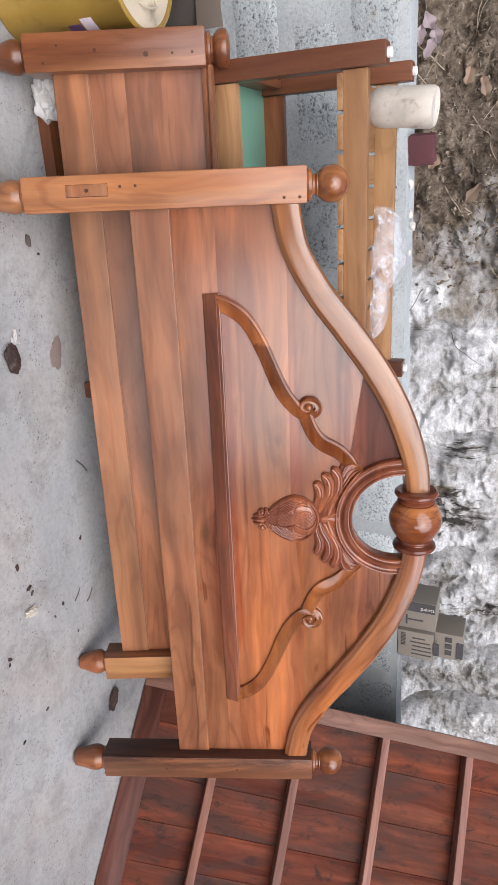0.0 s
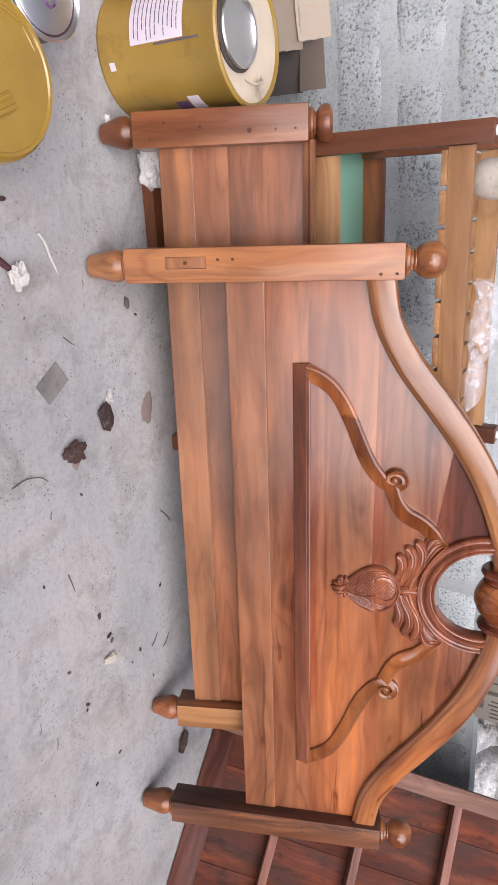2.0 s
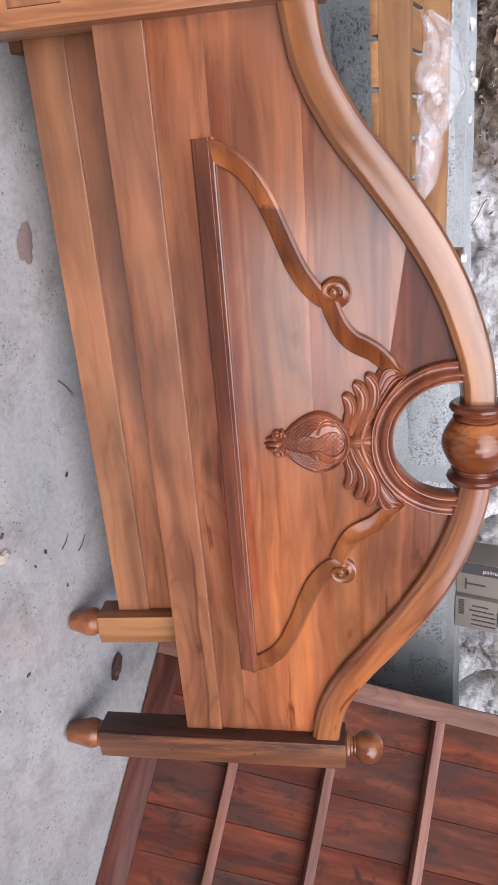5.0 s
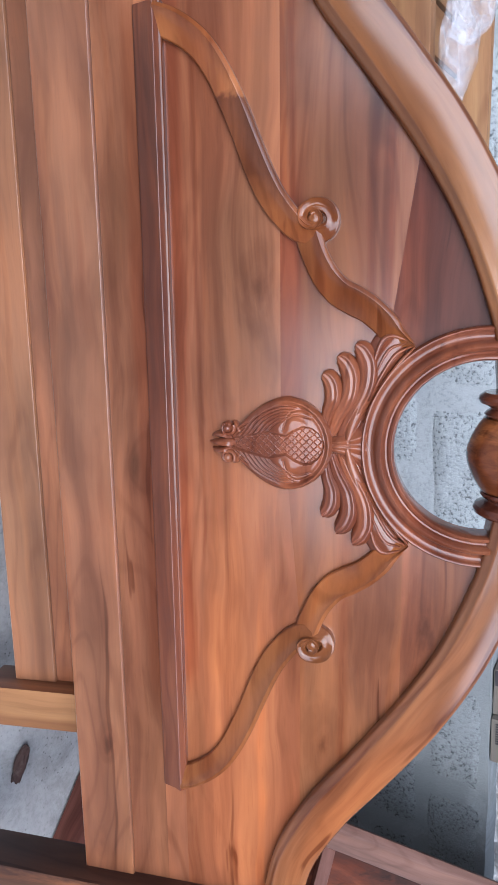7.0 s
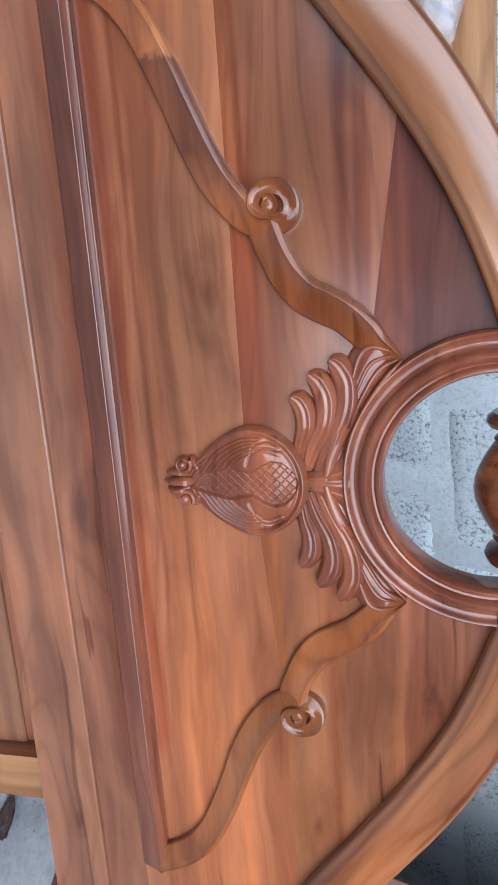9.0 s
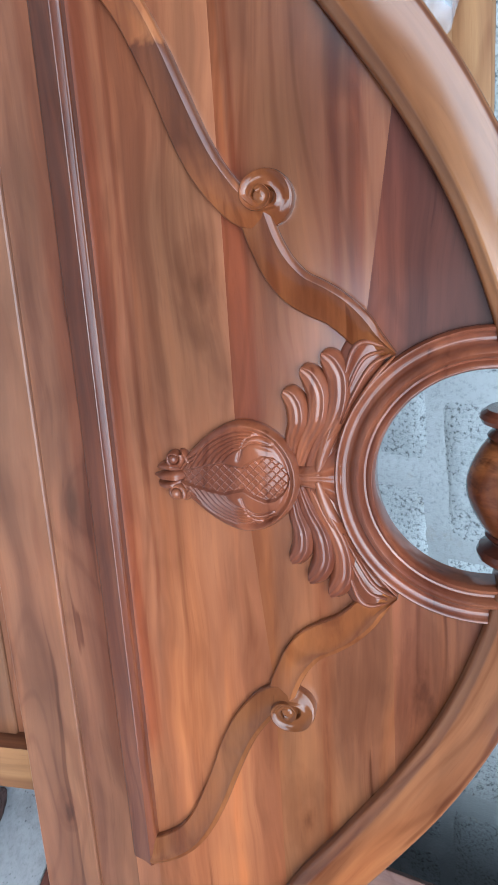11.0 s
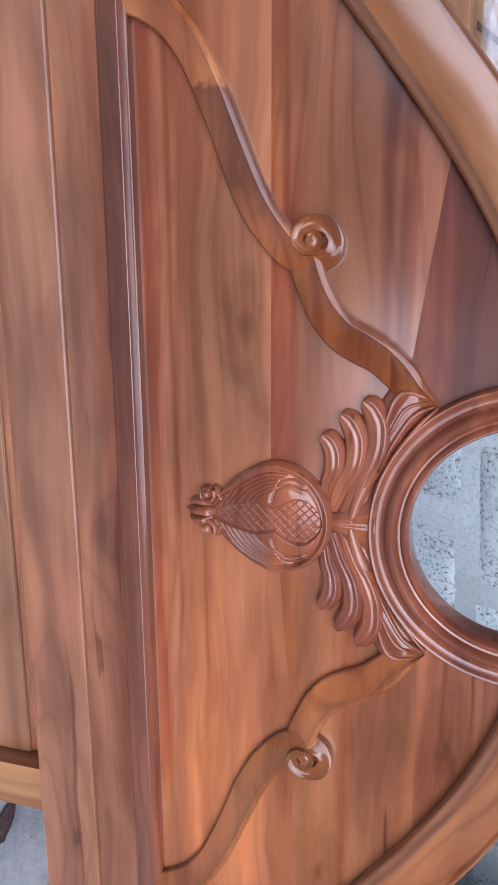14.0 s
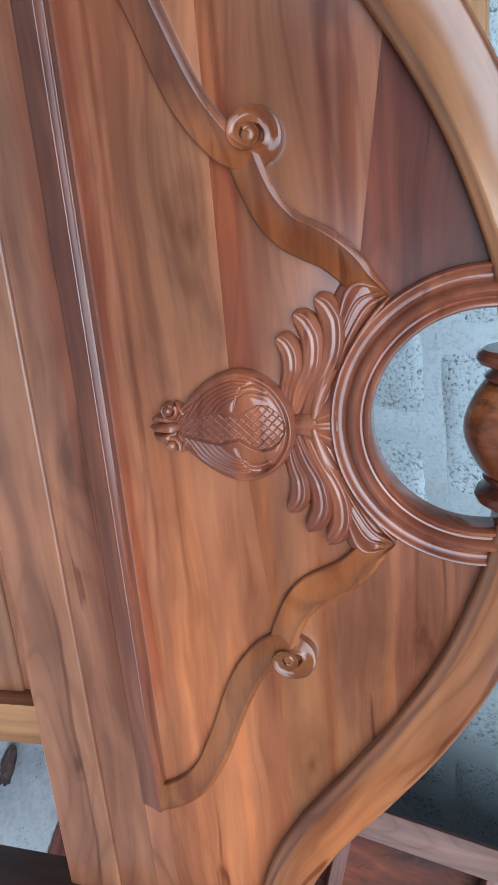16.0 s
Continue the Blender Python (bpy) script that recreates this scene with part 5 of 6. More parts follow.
def build_pail():
    R, H = 0.147, 0.332
    p = thing("paint_pail", "yellow metal paint pail with dusty cream top", "paint pail", pose(-1.327, 0.246, 0.0))
    prof = [(R - 0.006, 0.0), (R - 0.001, 0.002), (R, 0.008), (R - 0.002, 0.012), (R - 0.002, 0.12), (R - 0.001, 0.20), (R - 0.002, H - 0.02), (R + 0.003, H - 0.012), (R + 0.004, H - 0.004), (R, H)]
    part("body", lathe(prof + [(R - 0.006, H), (R - 0.008, H - 0.006)], 48), yellow_paint, p)
    part("top", lathe([(R - 0.010, H - 0.014), (R - 0.010, H - 0.006), (0.02, H - 0.005)], 48), cream_lid, p, "dusty cream top plate")
    lid = part("cap", lathe([(0.074, H - 0.006), (0.076, H + 0.006), (0.074, H + 0.010), (0.069, H + 0.009), (0.066, H + 0.003), (0.005, H + 0.002)], 40), tin_plate, p, "shiny tin pouring cap", m=pose(0.0, -0.055, 0))
    part("rim", lathe([(0.082, H - 0.006), (0.083, H - 0.002), (0.080, H + 0.001), (0.076, H - 0.001)], 40), dark_card, p, m=pose(0.0, -0.055, 0))
    part("handle_lug", tube([(0.072, 0.06, H - 0.004), (0.088, 0.045, H + 0.006), (0.098, 0.005, H + 0.006), (0.090, -0.02, H - 0.004)], 0.004), cream_lid, p, "bent carrying handle")
    label = part("label", curved_patch(R - 0.0012, 228, 276, 0.100, 0.245), label_paper, p, "white printed paper label")
    rng = random.Random(2)
    for i in range(11):
        z = 0.112 + 0.0118 * i
        a = 235 + 2 * rng.random()
        while a < 262 + 8 * rng.random():
            l = rng.uniform(4.0, 11.0)
            part("print_line", curved_patch(R - 0.0002, a, min(a + l, 274), z, z + 0.0019, 4), ink, label)
            a += l + 1.0
    part("print_block", curved_patch(R - 0.0002, 229.5, 234, 0.104, 0.118, 3), ink, label)
    part("label_band", curved_patch(R - 0.0012, 236, 248, 0.251, 0.270), violet_ink, p, "violet printed block")
    part("label", curved_patch(R - 0.0012, 326, 345, 0.205, 0.236), label_paper, p, "torn white and violet label")
    part("label_band", curved_patch(R - 0.0012, 331, 345, 0.165, 0.201), violet_ink, p)
    part("sticker", curved_patch(R - 0.001, 286, 293, 0.030, 0.046, 4), label_paper, p, "small white sticker")
    part("drip", curved_patch(R - 0.0010, 277, 278.6, 0.165, 0.285, 4), ink, p, "dark paint run")


def build_small_tins():
    c = thing("paint_can", "small maroon paint can with shiny tin lid", "paint can", pose(-1.340, -0.212, -0.018))
    part("body", lathe([(0.080, 0.018), (0.083, 0.021), (0.082, 0.026), (0.082, 0.168), (0.084, 0.172), (0.080, 0.176)], 40), dark_tin, c)
    lid = part("lid", lathe([(0.084, 0.170), (0.0865, 0.174), (0.0865, 0.181), (0.083, 0.184), (0.079, 0.181), (0.076, 0.174), (0.073, 0.176), (0.068, 0.179), (0.004, 0.179)], 40), tin_plate, c, "shiny tin lid with rim")
    for a0, a1, r in ((20, 330, 0.014), (200, 500, 0.014)):
        x = -0.014 if a0 == 20 else 0.014
        pts = [(x + r * math.cos(radians(a0 + (a1 - a0) * i / 12)), 0.008 + r * math.sin(radians(a0 + (a1 - a0) * i / 12)), 0.1795) for i in range(13)]
        part("emblem", tube(pts, 0.0038, 6, 24), violet_ink, lid, "violet printed emblem")
    part("handle_ring", tube([(0.082, -0.03, 0.15), (0.100, -0.035, 0.135), (0.104, -0.02, 0.115), (0.096, -0.01, 0.128), (0.084, -0.016, 0.148)], 0.0018), tin_plate, c, "wire handle loop")
    for k in range(2):
        part("label_band", curved_patch(0.0822, 190, 330, 0.06 + 0.05 * k, 0.085 + 0.05 * k), violet_ink, c)
    k = thing("paint_can", "pink and white printed paint tin beside the pail", "paint can", pose(-1.535, 0.115, 0.0))
    part("body", lathe([(0.083, 0.0), (0.086, 0.003), (0.085, 0.008), (0.085, 0.19), (0.087, 0.195), (0.082, 0.198), (0.004, 0.194)], 40), pink_tin, k)
    part("label", curved_patch(0.0852, 230, 330, 0.05, 0.16), label_paper, k, "white paper label")


def build_yellow_tub():
    t = thing("plastic_tub", "upturned yellow plastic tub with moulded grip", "tub", pose(-1.172, -0.385, 0.0))
    prof = [(0.150, 0.0), (0.154, 0.004), (0.154, 0.022), (0.149, 0.026), (0.147, 0.030), (0.144, 0.110), (0.140, 0.175), (0.136, 0.186), (0.128, 0.192), (0.122, 0.190), (0.06, 0.187), (0.004, 0.187)]
    part("body", lathe(prof, 56), yellow_tub, t)
    grip = bmesh.new()
    add_box(grip, (-0.016, -0.050, 0.183), (0.016, 0.050, 0.196), 0.005)
    for x in (-0.009, 0.009):
        add_box(grip, (x - 0.004, -0.044, 0.195), (x + 0.004, 0.044, 0.201), 0.002)
    part("grip", grip, yellow_tub, t, "moulded yellow grip", m=pose(0.055, -0.01, 0, 0, 0, 24))
    part("rim_bead", lathe([(0.120, 0.189), (0.124, 0.194), (0.129, 0.195), (0.133, 0.191)], 56), yellow_tub, t, "raised round bead")
    part("rib", tube([(-0.11, 0.02, 0.189), (-0.09, 0.07, 0.191), (-0.05, 0.10, 0.191)], 0.005), yellow_tub, t, "wrinkled moulded rib")


yellow_tub = plain("yellow_plastic", (0.33, 0.205, 0.030), 0.26, 0, 1.0, 0.2, 8, (0.27, 0.16, 0.03))


# ---------------------------------------------------------------- loose clutter
def sheet(w, h, t=0.003, warp=0.01, seed=0, n=8):
    """A slightly warped sheet of card, standing in the plane y = 0 with its foot at z = 0."""
    bm = bmesh.new()
    g = {}
    for s in (0, 1):
        for i in range(n + 1):
            for k in range(n + 1):
                x, z = w * (i / n - 0.5), h * k / n
                y = warp * noise.noise(Vector((x * 6 + seed, z * 6, seed))) + s * t
                rag = 1 + 0.03 * noise.noise(Vector((i * 0.9 + seed, k * 0.9, 5)))
                g[s, i, k] = bm.verts.new((x * rag, y, z * (rag if k else 1)))
    for i in range(n):
        for k in range(n):
            bm.faces.new((g[0, i, k], g[0, i + 1, k], g[0, i + 1, k + 1], g[0, i, k + 1]))
            bm.faces.new((g[1, i, k], g[1, i, k + 1], g[1, i + 1, k + 1], g[1, i + 1, k]))
    for i in range(n):
        for k in (0, n):
            bm.faces.new((g[0, i, k], g[1, i, k], g[1, i + 1, k], g[0, i + 1, k]))
            bm.faces.new((g[0, k, i], g[0, k, i + 1], g[1, k, i + 1], g[1, k, i]))
    return bm


def word(text, size, parent, m):
    """Raised flat print in the built-in font, reading along x."""
    cu = bpy.data.curves.new("print_word", "FONT")
    cu.body, cu.size, cu.extrude = text, size, 0.0004
    cu.materials.append(crumb_mat)
    tmp = bpy.data.objects.new("tmp", cu)
    me = bpy.data.meshes.new_from_object(tmp)
    bpy.data.objects.remove(tmp)
    bpy.data.curves.remove(cu)
    ob = new("print_word", me)
    ob.parent = parent
    ob.matrix_basis = m
    return tagged(ob, "pale printed word")


def build_cartons():
    c = thing("carton", "torn open cardboard box standing against the wall", "cardboard box", pose(-1.545, 0.61, 0.0, 0, 0, 14))
    part("panel", sheet(0.34, 0.27, 0.004, 0.02, 1), cardboard, c, "pale cardboard front")
    part("panel", sheet(0.24, 0.25, 0.004, 0.01, 2), cardboard, c, m=pose(-0.17, 0.11, 0, 0, 0, 90))
    part("flap", sheet(0.30, 0.10, 0.004, 0.02, 3), cardboard, c, "folded back flap", m=pose(0, 0.0, 0.266, -50))
    part("panel", sheet(0.24, 0.22, 0.004, 0.01, 4), dark_card, c, "dark inner side", m=pose(0.17, 0.11, 0, 0, 0, 90))
    d = thing("card_piece", "torn brown card leaning on the wall over a dark shaded gap", "card", pose(-1.345, 0.685, 0.0, -6, 0, 8))
    # Dark sheet added for the shaded gap below the brown flap.
    part("sheet", sheet(0.13, 0.24, 0.004, 0.03, 6), dark_card, d)
    part("flap", sheet(0.125, 0.085, 0.004, 0.02, 7), brown_card, d, "bent back brown flap", m=pose(0.0, 0.002, 0.238, 12))
    rng = random.Random(6)
    for x0, x1, y0, z0, z1, what in ((2.045, 2.190, 0.004, 0.834, 0.985, "band"), (2.195, 2.340, -0.006, 0.834, 0.980, "bars"), (2.190, 2.325, 0.012, 0.981, 1.095, "squares")):
        c = thing("printed_carton", {"band": "grey printed carton with a dark band on the wall", "bars": "small grey printed carton with fine print", "squares": "grey carton with dark printed squares on another carton"}[what], "carton", WALL @ pose((x0 + x1) / 2 + 0.026, y0 + 0.078, z0, 0, 0, rng.uniform(-3, 3)), "cartons on the wall")
        w, h = (x1 - x0) / 2, z1 - z0
        part("body", box((-w, -0.06, 0), (w, 0.06, h), 0.003), news_mat, c)
        if what == "band":
            part("dark_band", box((-w + 0.003, -0.0625, 0.004), (-w + 0.05, -0.0595, h - 0.004), 0.0005, 1), violet_grey, c, "dark printed band")
            word("paints", 0.024, c, Matrix(((0, -1, 0, -w + 0.036), (0, 0, -1, -0.0632), (1, 0, 0, 0.088), (0, 0, 0, 1))))
            part("print_bar", box((0.0, -0.0625, 0.03), (0.05, -0.0595, 0.036), 0.0005, 1), violet_grey, c)
            part("print_bar", box((0.02, -0.0625, 0.03), (0.026, -0.0595, 0.10), 0.0005, 1), violet_grey, c)
        elif what == "bars":
            for i in range(5):
                x = -w + 0.03 + 0.022 * i
                part("print_bar", box((x, -0.0625, 0.05 + 0.02 * rng.random()), (x + 0.005, -0.0595, 0.10 + 0.05 * rng.random()), 0.0005, 1), violet_grey, c)
            part("print_block", box((-0.03, -0.0625, 0.145), (0.035, -0.0595, 0.170), 0.0005, 1), violet_grey, c)
            for i in range(9):
                part("print_bar", box((-w + 0.012 + 0.008 * i, -0.0625, 0.012), (-w + 0.016 + 0.008 * i, -0.0595, 0.032), 0.0005, 1), violet_grey, c)
        else:
            for i in range(3):
                part("print_block", box((-0.05 + 0.035 * i, -0.0625, 0.045), (-0.025 + 0.035 * i, -0.0595, 0.072), 0.0005, 1), violet_grey, c)
            part("print_block", box((-0.03, -0.0625, 0.09), (0.055, -0.0595, 0.118), 0.0005, 1), violet_grey, c)


violet_grey = plain("dark_print", (0.05, 0.047, 0.05), 0.8)


def bag_material():
    m, nt, b = material("clear_film", 0.06)
    v = coords(nt)
    b.inputs["Base Color"].default_value = (0.86, 0.90, 0.96, 1)
    b.inputs["Specular IOR Level"].default_value = 0.7
    nt.links.new(ramp(nt, noise_tex(nt, v, 22, 5, 0.6, 1.2), [(0.40, grey(0.14)), (0.52, grey(0.22)), (0.64, grey(0.38))]), b.inputs["Alpha"])
    crease = ramp(nt, noise_tex(nt, v, 8, 3, 0.55, 1.0), [(0.44, grey(0.0)), (0.5, grey(1.0)), (0.56, grey(0.0))])
    bump(nt, b, crease, 0.6, 0.008)
    return m


def film(l, w, h, seed, nu=90, nv=40):
    """A crumpled sleeve of thin film lying along x, its foot at z = 0."""
    bm = bmesh.new()
    rows = []
    for i in range(nu + 1):
        t = i / nu
        taper = (math.sin(math.pi * (0.04 + 0.92 * t)) ** 0.55) * (1 + 0.30 * noise.noise(Vector((t * 4.0, seed, 1))))
        mid = 0.25 * w * noise.noise(Vector((t * 2.5, seed, 9)))
        ring = []
        for k in range(nv):
            a = 2 * math.pi * k / nv
            p = Vector((t * l * 16, math.cos(a) * 1.6, math.sin(a) * 1.6 + seed))
            fold = 1 + 0.42 * (abs(noise.noise(p * 0.7)) * 2 - 0.6) + 0.10 * (abs(noise.noise(p * 2.1)) * 2 - 0.5)
            y = mid + 0.5 * w * taper * math.cos(a) * fold
            z = h * taper * (math.sin(a) * fold * 0.5 + 0.5)
            ring.append(bm.verts.new((l * (t - 0.5) + 0.012 * noise.noise(p * 0.9 + Vector((5, 5, 5))), y, max(0.001, z))))
        rows.append(ring)
    for a, b in zip(rows, rows[1:]):
        for k in range(nv):
            j = (k + 1) % nv
            bm.faces.new((a[k], a[j], b[j], b[k]))
    return bm


def build_on_tables():
    b = thing("plastic_bottle", "dirty white plastic bottle standing upside down", "bottle", pose(-1.010, 0.470, 0.772, 4, 5, 0))
    part("body", lathe([(0.012, 0.022), (0.020, 0.028), (0.036, 0.042), (0.045, 0.060), (0.0465, 0.085), (0.045, 0.12), (0.0465, 0.155), (0.0465, 0.188), (0.042, 0.196), (0.034, 0.194), (0.004, 0.190)], 32), white_plastic, b)
    part("cap", lathe([(0.012, 0.0), (0.014, 0.003), (0.014, 0.022), (0.010, 0.024)], 20), white_plastic, b, "white screw cap")
    bag = thing("plastic_bag", "crumpled clear plastic bag lying on the slats", "plastic bag", pose(-0.672, 0.425, 0.836, 0, 0, 8))
    clear = bag_material()
    part("film", film(0.21, 0.20, 0.078, 3), clear, bag, angle=60)
    part("bag_neck", film(0.15, 0.10, 0.045, 8, 60, 24), clear, bag, "twisted open end", angle=60, m=pose(0.130, -0.05, 0.004, 0, 0, -14))
    bm = box((-0.042, -0.03, 0), (0.042, 0.03, 0.078), 0.006)
    bmesh.ops.subdivide_edges(bm, edges=bm.edges[:], cuts=2, use_grid_fill=True)
    for v in bm.verts:
        v.co += 0.006 * noise.noise_vector(v.co * 30)
        v.co.z = max(0, v.co.z)
    solo("brick_piece", bm, maroon_block, "broken dark maroon block on the wall top", "brick", WALL @ pose(0.370, 0.05, 0.830, 0, 0, 8), angle=30)


def build_wall_crumbs():
    for i, (x, y, r) in enumerate(((0.47, 0.05, 0.013), (0.56, 0.06, 0.011), (0.60, 0.08, 0.016), (0.68, 0.06, 0.009), (1.25, 0.06, 0.012), (1.6, 0.08, 0.014))):
        solo("plaster_crumb", blob(r, (1.2, 1.0, 0.7), 0.45, 2.2, i + 20, 2), crumb_mat, "pale crumb of plaster on the wall top", "crumb", WALL @ pose(x, y, 0.828), "crumbs on the wall")


crumb_mat = plain("pale_plaster", (0.52, 0.50, 0.46), 0.9, 0, 0, 0.15, 40)


def leaf(l, w, seed):
    bm = bmesh.new()
    n = 8
    mid = []
    for i in range(n + 1):
        t = i / n
        h = w * math.sin(math.pi * t) ** 0.7 * (1 + 0.3 * math.sin(9 * t + seed)) + 0.001
        c = 0.012 * math.sin(3 * t + seed)
        mid.append([bm.verts.new((l * (t - 0.5), s * h, 0.004 + abs(s) * 0.012 + c)) for s in (-1, -0.5, 0, 0.5, 1)])
    for a, b in zip(mid, mid[1:]):
        for i in range(4):
            bm.faces.new((a[i], b[i], b[i + 1], a[i + 1]))
    r = bmesh.ops.solidify(bm, geom=bm.faces[:], thickness=0.0012)
    return bm


def patch(pts_r, h, seed, n=26, rough=0.3):
    """A thin uneven flat piece lying on the floor."""
    bm = bmesh.new()
    rx, ry = pts_r
    rim, top = [], []
    for i in range(n):
        a = 2 * math.pi * i / n
        q = 1 + rough * noise.fractal(Vector((math.cos(a) * 1.5 + seed, math.sin(a) * 1.5, seed)), 0.8, 2, 3)
        rim.append(bm.verts.new((rx * q * math.cos(a), ry * q * math.sin(a), 0)))
        top.append(bm.verts.new((rx * q * 0.86 * math.cos(a), ry * q * 0.86 * math.sin(a), h * (0.6 + 0.4 * noise.noise(Vector((a, seed, 2)))))))
    c = bm.verts.new((0, 0, h))
    for i in range(n):
        j = (i + 1) % n
        bm.faces.new((rim[i], rim[j], top[j], top[i]))
        bm.faces.new((top[i], top[j], c))
    bm.faces.new(rim[::-1])
    return bm


def build_floor_clutter():
    solo("bark_piece", blob(0.026, (1.35, 0.85, 0.4), 0.32, 1.5, 1, 4), bark_chip, "dark brown lump of bark on the floor", "bark", pose(-0.448, -0.004, 0, 0, 0, 12), "litter on the floor")
    solo("bark_piece", blob(0.026, (1.0, 1.3, 0.4), 0.42, 1.7, 2, 4), bark_chip, "dark brown crumbled lump on the floor", "bark", pose(-0.390, -0.128, 0, 0, 0, -15), "litter on the floor")
    solo("floor_scab", patch((0.050, 0.024), 0.0025, 3), stain_mat, "flat brown scab of dried filler on the floor", "filler", pose(-0.425, 0.178, 0.001, 0, 0, -12), "litter on the floor")
    solo("bark_piece", blob(0.024, (1.75, 0.62, 0.5), 0.25, 1.6, 5, 4), bark_chip, "long dark bark chip on the floor", "bark", pose(0.795, 0.215, 0, 0, 0, -28), "litter on the floor")
    solo("tile_piece", box((-0.042, -0.031, 0), (0.042, 0.031, 0.003), 0.001, 1), sandpaper_mat, "dirty grey square of sandpaper on the floor", "sandpaper", pose(-0.574, -0.166, 0.001, 0, 0, -56), "litter on the floor")
    solo("paper_scrap", blob(0.018, (0.7, 1.2, 0.5), 0.6, 2.5, 7), scrap_mat, "small crumpled cream scrap on the floor", "paper", pose(0.252, -0.085, 0), "litter on the floor")
    solo("crumpled_paper", blob(0.045, (1.1, 0.9, 0.8), 0.42, 1.4, 9, 4), tissue_mat, "crumpled white paper beside the footboard foot", "paper", pose(-1.065, 0.225, 0), "litter on the floor", angle=25)
    solo("crumpled_paper", blob(0.022, (1.2, 0.9, 0.7), 0.6, 2.5, 11), scrap_white, "crumpled white tissue on the floor", "paper", pose(-0.826, -0.240, 0), "litter on the floor", angle=25)
    solo("paper_strip", tube([(-0.915, -0.155, 0.004), (-0.895, -0.140, 0.006), (-0.865, -0.128, 0.004), (-0.822, -0.108, 0.003)], 0.0048, 5), scrap_white, "twisted white paper strip on the floor", "paper", None, "litter on the floor")
    solo("paper_scrap", blob(0.009, (1, 1, 0.7), 0.3, 2.0, 12), tissue_mat, "tiny white lump on the floor", "paper", pose(-1.172, 0.108, 0), "litter on the floor")
    solo("rag_strip", tube([(-0.880, -0.300, 0.006), (-0.861, -0.275, 0.010), (-0.842, -0.252, 0.010), (-0.826, -0.240, 0.006)], 0.010, 7), maroon_block, "twisted dark maroon rag strip on the floor", "rag", None, "litter on the floor")
    solo("thread", tube([(-0.470, 0.018, 0.003), (-0.458, 0.010, 0.007), (-0.449, 0.015, 0.006), (-0.444, 0.004, 0.012), (-0.436, 0.008, 0.012)], 0.0022, 5), scrap_white, "white thread caught on the bark", "thread", None, "litter on the floor")
    for i, (x, y, r) in enumerate(((-0.503, 0.022, 0.010), (-0.492, 0.014, 0.007), (-0.486, 0.030, 0.006))):
        solo("paper_scrap", blob(r, (1.6, 0.7, 0.5), 0.5, 2.0, 40 + i, 3), scrap_white, "torn white shred beside the bark lump", "paper", pose(x, y, 0, 0, 0, 25 * i), "litter on the floor")
    solo("paper_scrap", patch((0.014, 0.012), 0.003, 17, 16), stain_mat, "small pinkish flake under the crumbled lump", "paper", pose(-0.355, -0.122, 0.001), "litter on the floor")
    for i, (x, y, r) in enumerate(((-0.730, 0.122, 0.011), (0.340, -0.186, 0.006), (-0.985, -0.242, 0.007), (0.204, -0.066, 0.006), (0.310, 0.050, 0.005), (-0.269, -0.117, 0.004), (0.591, -0.084, 0.005),
                                   (0.148, 0.170, 0.005), (-0.082, -0.277, 0.004), (0.200, -0.236, 0.005), (0.182, -0.075, 0.007), (0.355, -0.190, 0.004), (0.330, 0.010, 0.004), (-0.695, 0.160, 0.004), (0.62, -0.19, 0.005), (0.44, 0.10, 0.004))):
        solo("floor_crumb", blob(r, (1.5, 0.8, 0.5), 0.35, 1.8, 60 + i, 2), bark_chip if i % 3 else twig_mat, "small dark crumb on the floor", "crumb", pose(x, y, 0, 0, 0, 47 * i), "litter on the floor")
    rng = random.Random(21)
    seen = [((-0.094, 0.201), (-0.045, 0.239)), ((-0.074, -0.195), (-0.015, -0.179)), ((0.335, 0.105), (0.303, 0.137)), ((0.370, 0.160), (0.337, 0.194)), ((-0.676, -0.114), (-0.650, -0.080)), ((-0.090, 0.205), (-0.044, 0.247))]
    for i in range(14):
        if i < len(seen):
            (ax, ay), (bx, by) = seen[i]
            x, y, dx, dy = (ax + bx) / 2, (ay + by) / 2, (bx - ax) / 2, (by - ay) / 2
            r = 0.0019
        else:
            x, y = rng.uniform(-0.95, 0.75), rng.uniform(-0.42, 0.12)
            a, l = rng.uniform(0, 6.28), rng.uniform(0.012, 0.035)
            dx, dy, r = l * math.cos(a) / 2, l * math.sin(a) / 2, rng.uniform(0.0006, 0.0012)
        pts = [(-dx, -dy, 0.002), (rng.uniform(-0.004, 0.004), rng.uniform(-0.004, 0.004), 0.004), (dx, dy, 0.002)]
        solo("wood_shaving", tube(pts, r, 5), twig_mat, "thin dark wood splinter on the floor", "splinter", pose(x, y, 0), "litter on the floor")
    solo("bark_piece", blob(0.008, (1.3, 0.8, 0.4), 0.4, 2.5, 14, 2), bark_chip, "small dark chip on the floor", "bark", pose(0.101, -0.104, 0), "litter on the floor")
    solo("twig", tube([(-0.363, -0.324, 0.002), (-0.371, -0.285, 0.004), (-0.361, -0.243, 0.004), (-0.342, -0.219, 0.002)], 0.0018), twig_mat, "thin curved brown twig on the floor", "twig", None, "litter on the floor")


def build_floor_plank():
    ob = solo("board_offcut", box((-0.12, -0.018, 0), (0.12, 0.018, 0.035), 0.003), leg_wood_x, "dark board offcut lying behind the footboard", "board", pose(-0.93, 0.250, 0.001, 0, 0, 2))


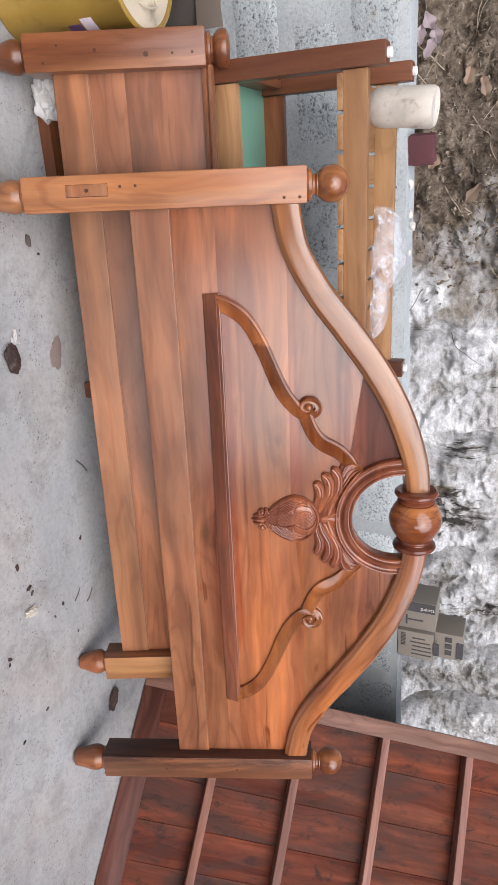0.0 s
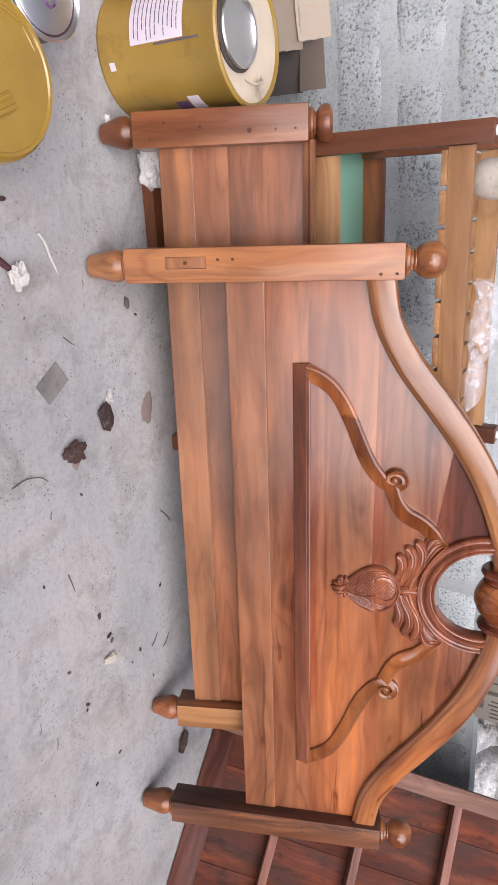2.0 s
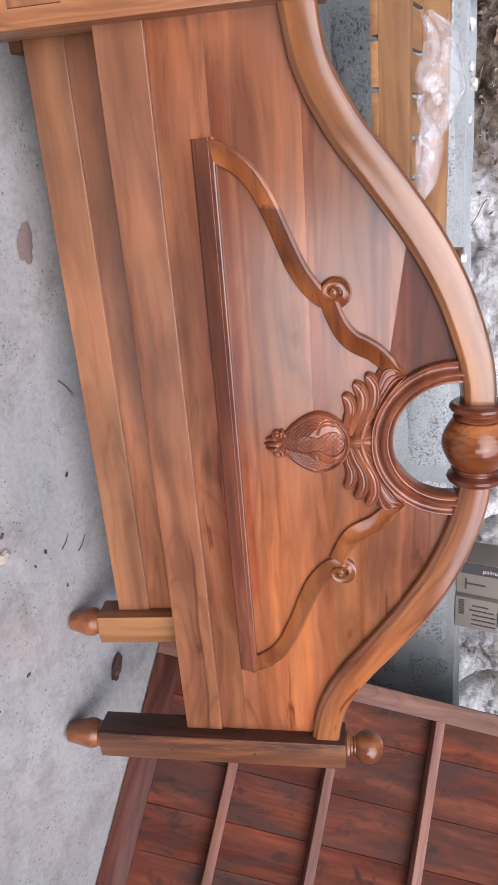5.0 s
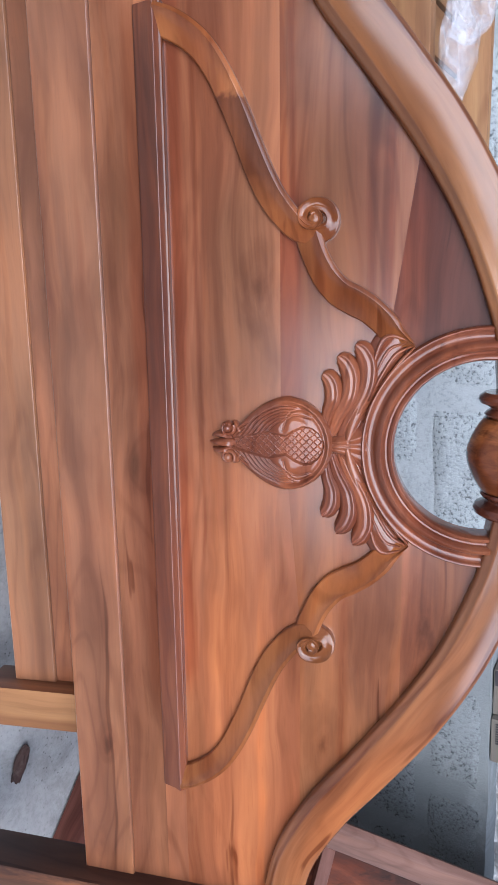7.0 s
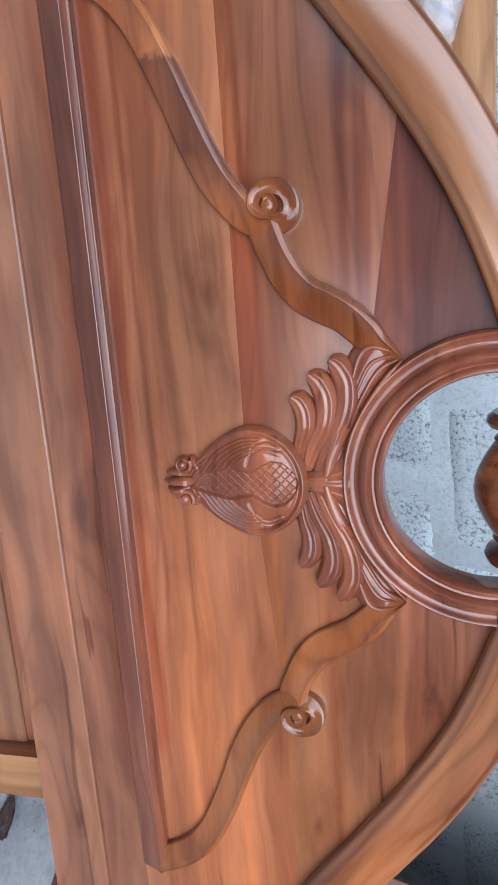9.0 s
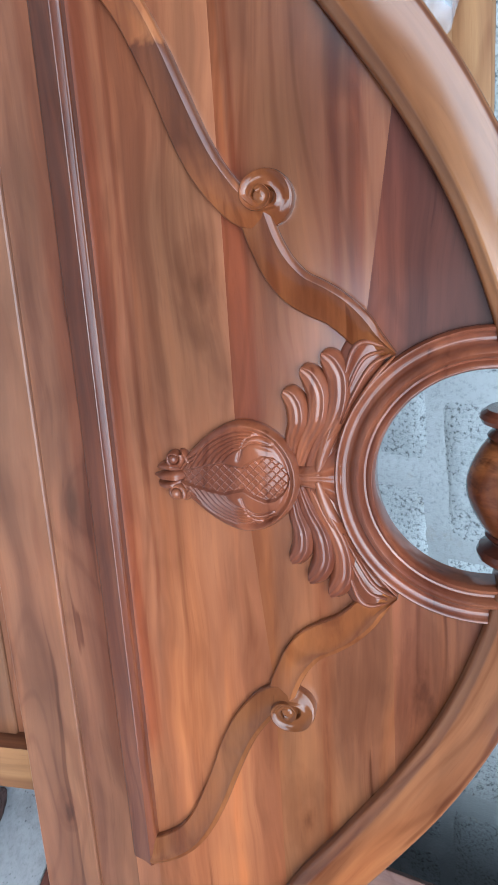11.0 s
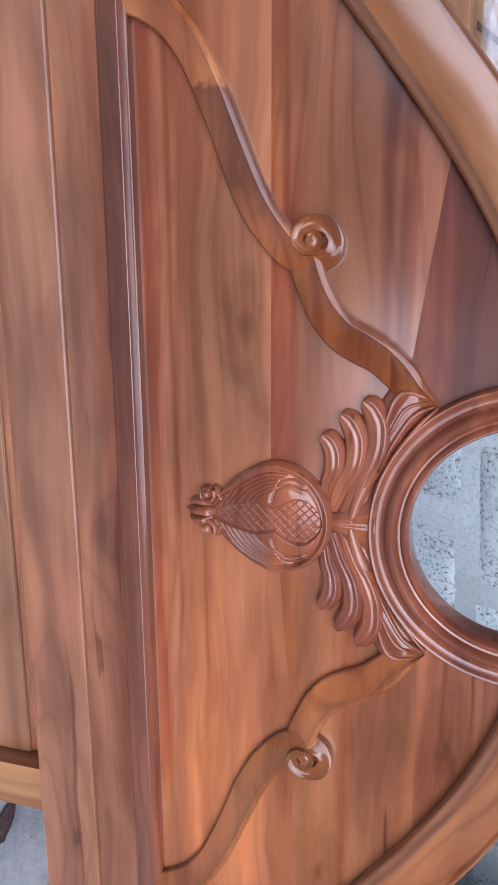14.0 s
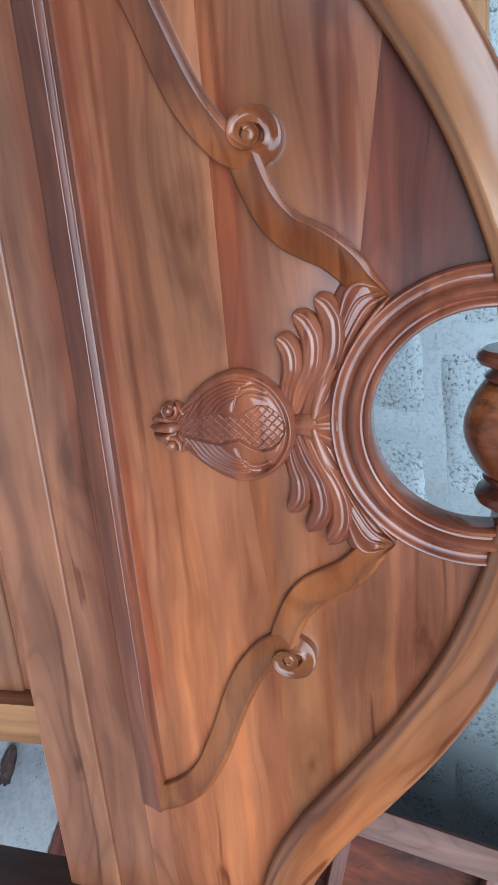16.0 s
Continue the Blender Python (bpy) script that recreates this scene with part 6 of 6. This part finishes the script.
def build_bank_litter():
    rng = random.Random(5)

    def surface(x, z):
        return 1.55 + 0.10 * x + 0.45 * z + bank_relief(Vector((x, z, 0)))
    for i, (dx, dz, w) in enumerate(((0, 0, 0.024), (0.05, 0.03, 0.022), (0.055, -0.025, 0.018), (0.10, 0.01, 0.020))):
        x, z = -1.46 + dx, 0.745 + dz
        solo("dry_leaf", leaf(0.075, w, i + 3), lilac_leaf, "faded pinkish dry leaf caught on the bank", "leaf", pose(x, surface(x, z) - 0.035, z, 65, 20 * i - 30, 0), "dry leaves on the bank")
    for i in range(46):
        x, z = rng.uniform(-2.0, 0.1), rng.uniform(0.68, 1.4)
        l, a = rng.uniform(0.1, 0.4), rng.uniform(-0.7, 1.0)
        pts = []
        for k in range(5):
            t = k / 4 - 0.5
            px, pz = x + l * t * math.cos(a) + rng.uniform(-0.01, 0.01), z + l * t * math.sin(a) + rng.uniform(-0.015, 0.015)
            pts.append((px, surface(px, pz) - 0.012, pz))
        solo("root", tube(pts, rng.uniform(0.0015, 0.004), 5), pale_twig if i % 3 else twig_mat, "thin dry root hanging on the soil bank", "root", None, "roots on the bank")
    # crumbled leaves and twig ends all over the soil
    litter = bmesh.new()
    for i in range(3600):
        x, z = rng.uniform(-2.1, 0.15), rng.uniform(0.62, 1.5)
        if x > -0.75 and rng.random() < (x + 0.75) * 2.2:
            continue
        l, w, a = (rng.uniform(0.012, 0.042), rng.uniform(0.003, 0.011), rng.uniform(0, 6.283)) if i % 3 else (rng.uniform(0.02, 0.07), rng.uniform(0.001, 0.0022), rng.uniform(0, 6.283))
        c = Vector((x, surface(x, z) - rng.uniform(0.001, 0.010), z))
        u = Vector((math.cos(a), rng.uniform(-0.5, 0.5), math.sin(a)))
        v = Vector((-math.sin(a), rng.uniform(-0.5, 0.5), math.cos(a)))
        up = Vector((0, -0.16 * w - 0.0006, 0))
        mid, side = [litter.verts.new(c - u * l / 2), litter.verts.new(c + up * 2), litter.verts.new(c + u * l / 2)], [litter.verts.new(c + v * w + up + u * l * rng.uniform(-0.3, 0.3)), litter.verts.new(c - v * w + up + u * l * rng.uniform(-0.3, 0.3))]
        low = litter.verts.new(c - up)
        for s in side:
            litter.faces.new((mid[0], mid[1], s))
            litter.faces.new((mid[1], mid[2], s))
            litter.faces.new((mid[0], s, low))
            litter.faces.new((s, mid[2], low))
    bmesh.ops.recalc_face_normals(litter, faces=litter.faces[:])
    solo("leaf_litter", litter, litter_mat, "crumbled brown leaves and twigs on the soil bank", "leaf litter", kind="stuff", angle=5)
    for i, (x, z) in enumerate(((-1.27, 0.90), (-1.225, 0.96), (-0.82, 0.943), (-1.02, 1.08), (-0.60, 1.22), (-0.95, 0.78))):
        solo("dry_leaf", leaf(rng.uniform(0.07, 0.11), 0.022, i), leaf_mat, "pale brown dry leaf caught on the bank", "leaf", pose(x, surface(x, z) - 0.03, z, 70, rng.uniform(-60, 60), rng.uniform(-30, 30)), "dry leaves on the bank")


build_floor()
build_bank()
build_unseen_walls()
build_headboard()
build_footboard()
build_tables()
build_platform()
build_pail()
build_small_tins()
build_yellow_tub()
build_cartons()
build_on_tables()
build_floor_clutter()
build_wall_crumbs()
build_floor_plank()
build_bank_litter()
build_wall()
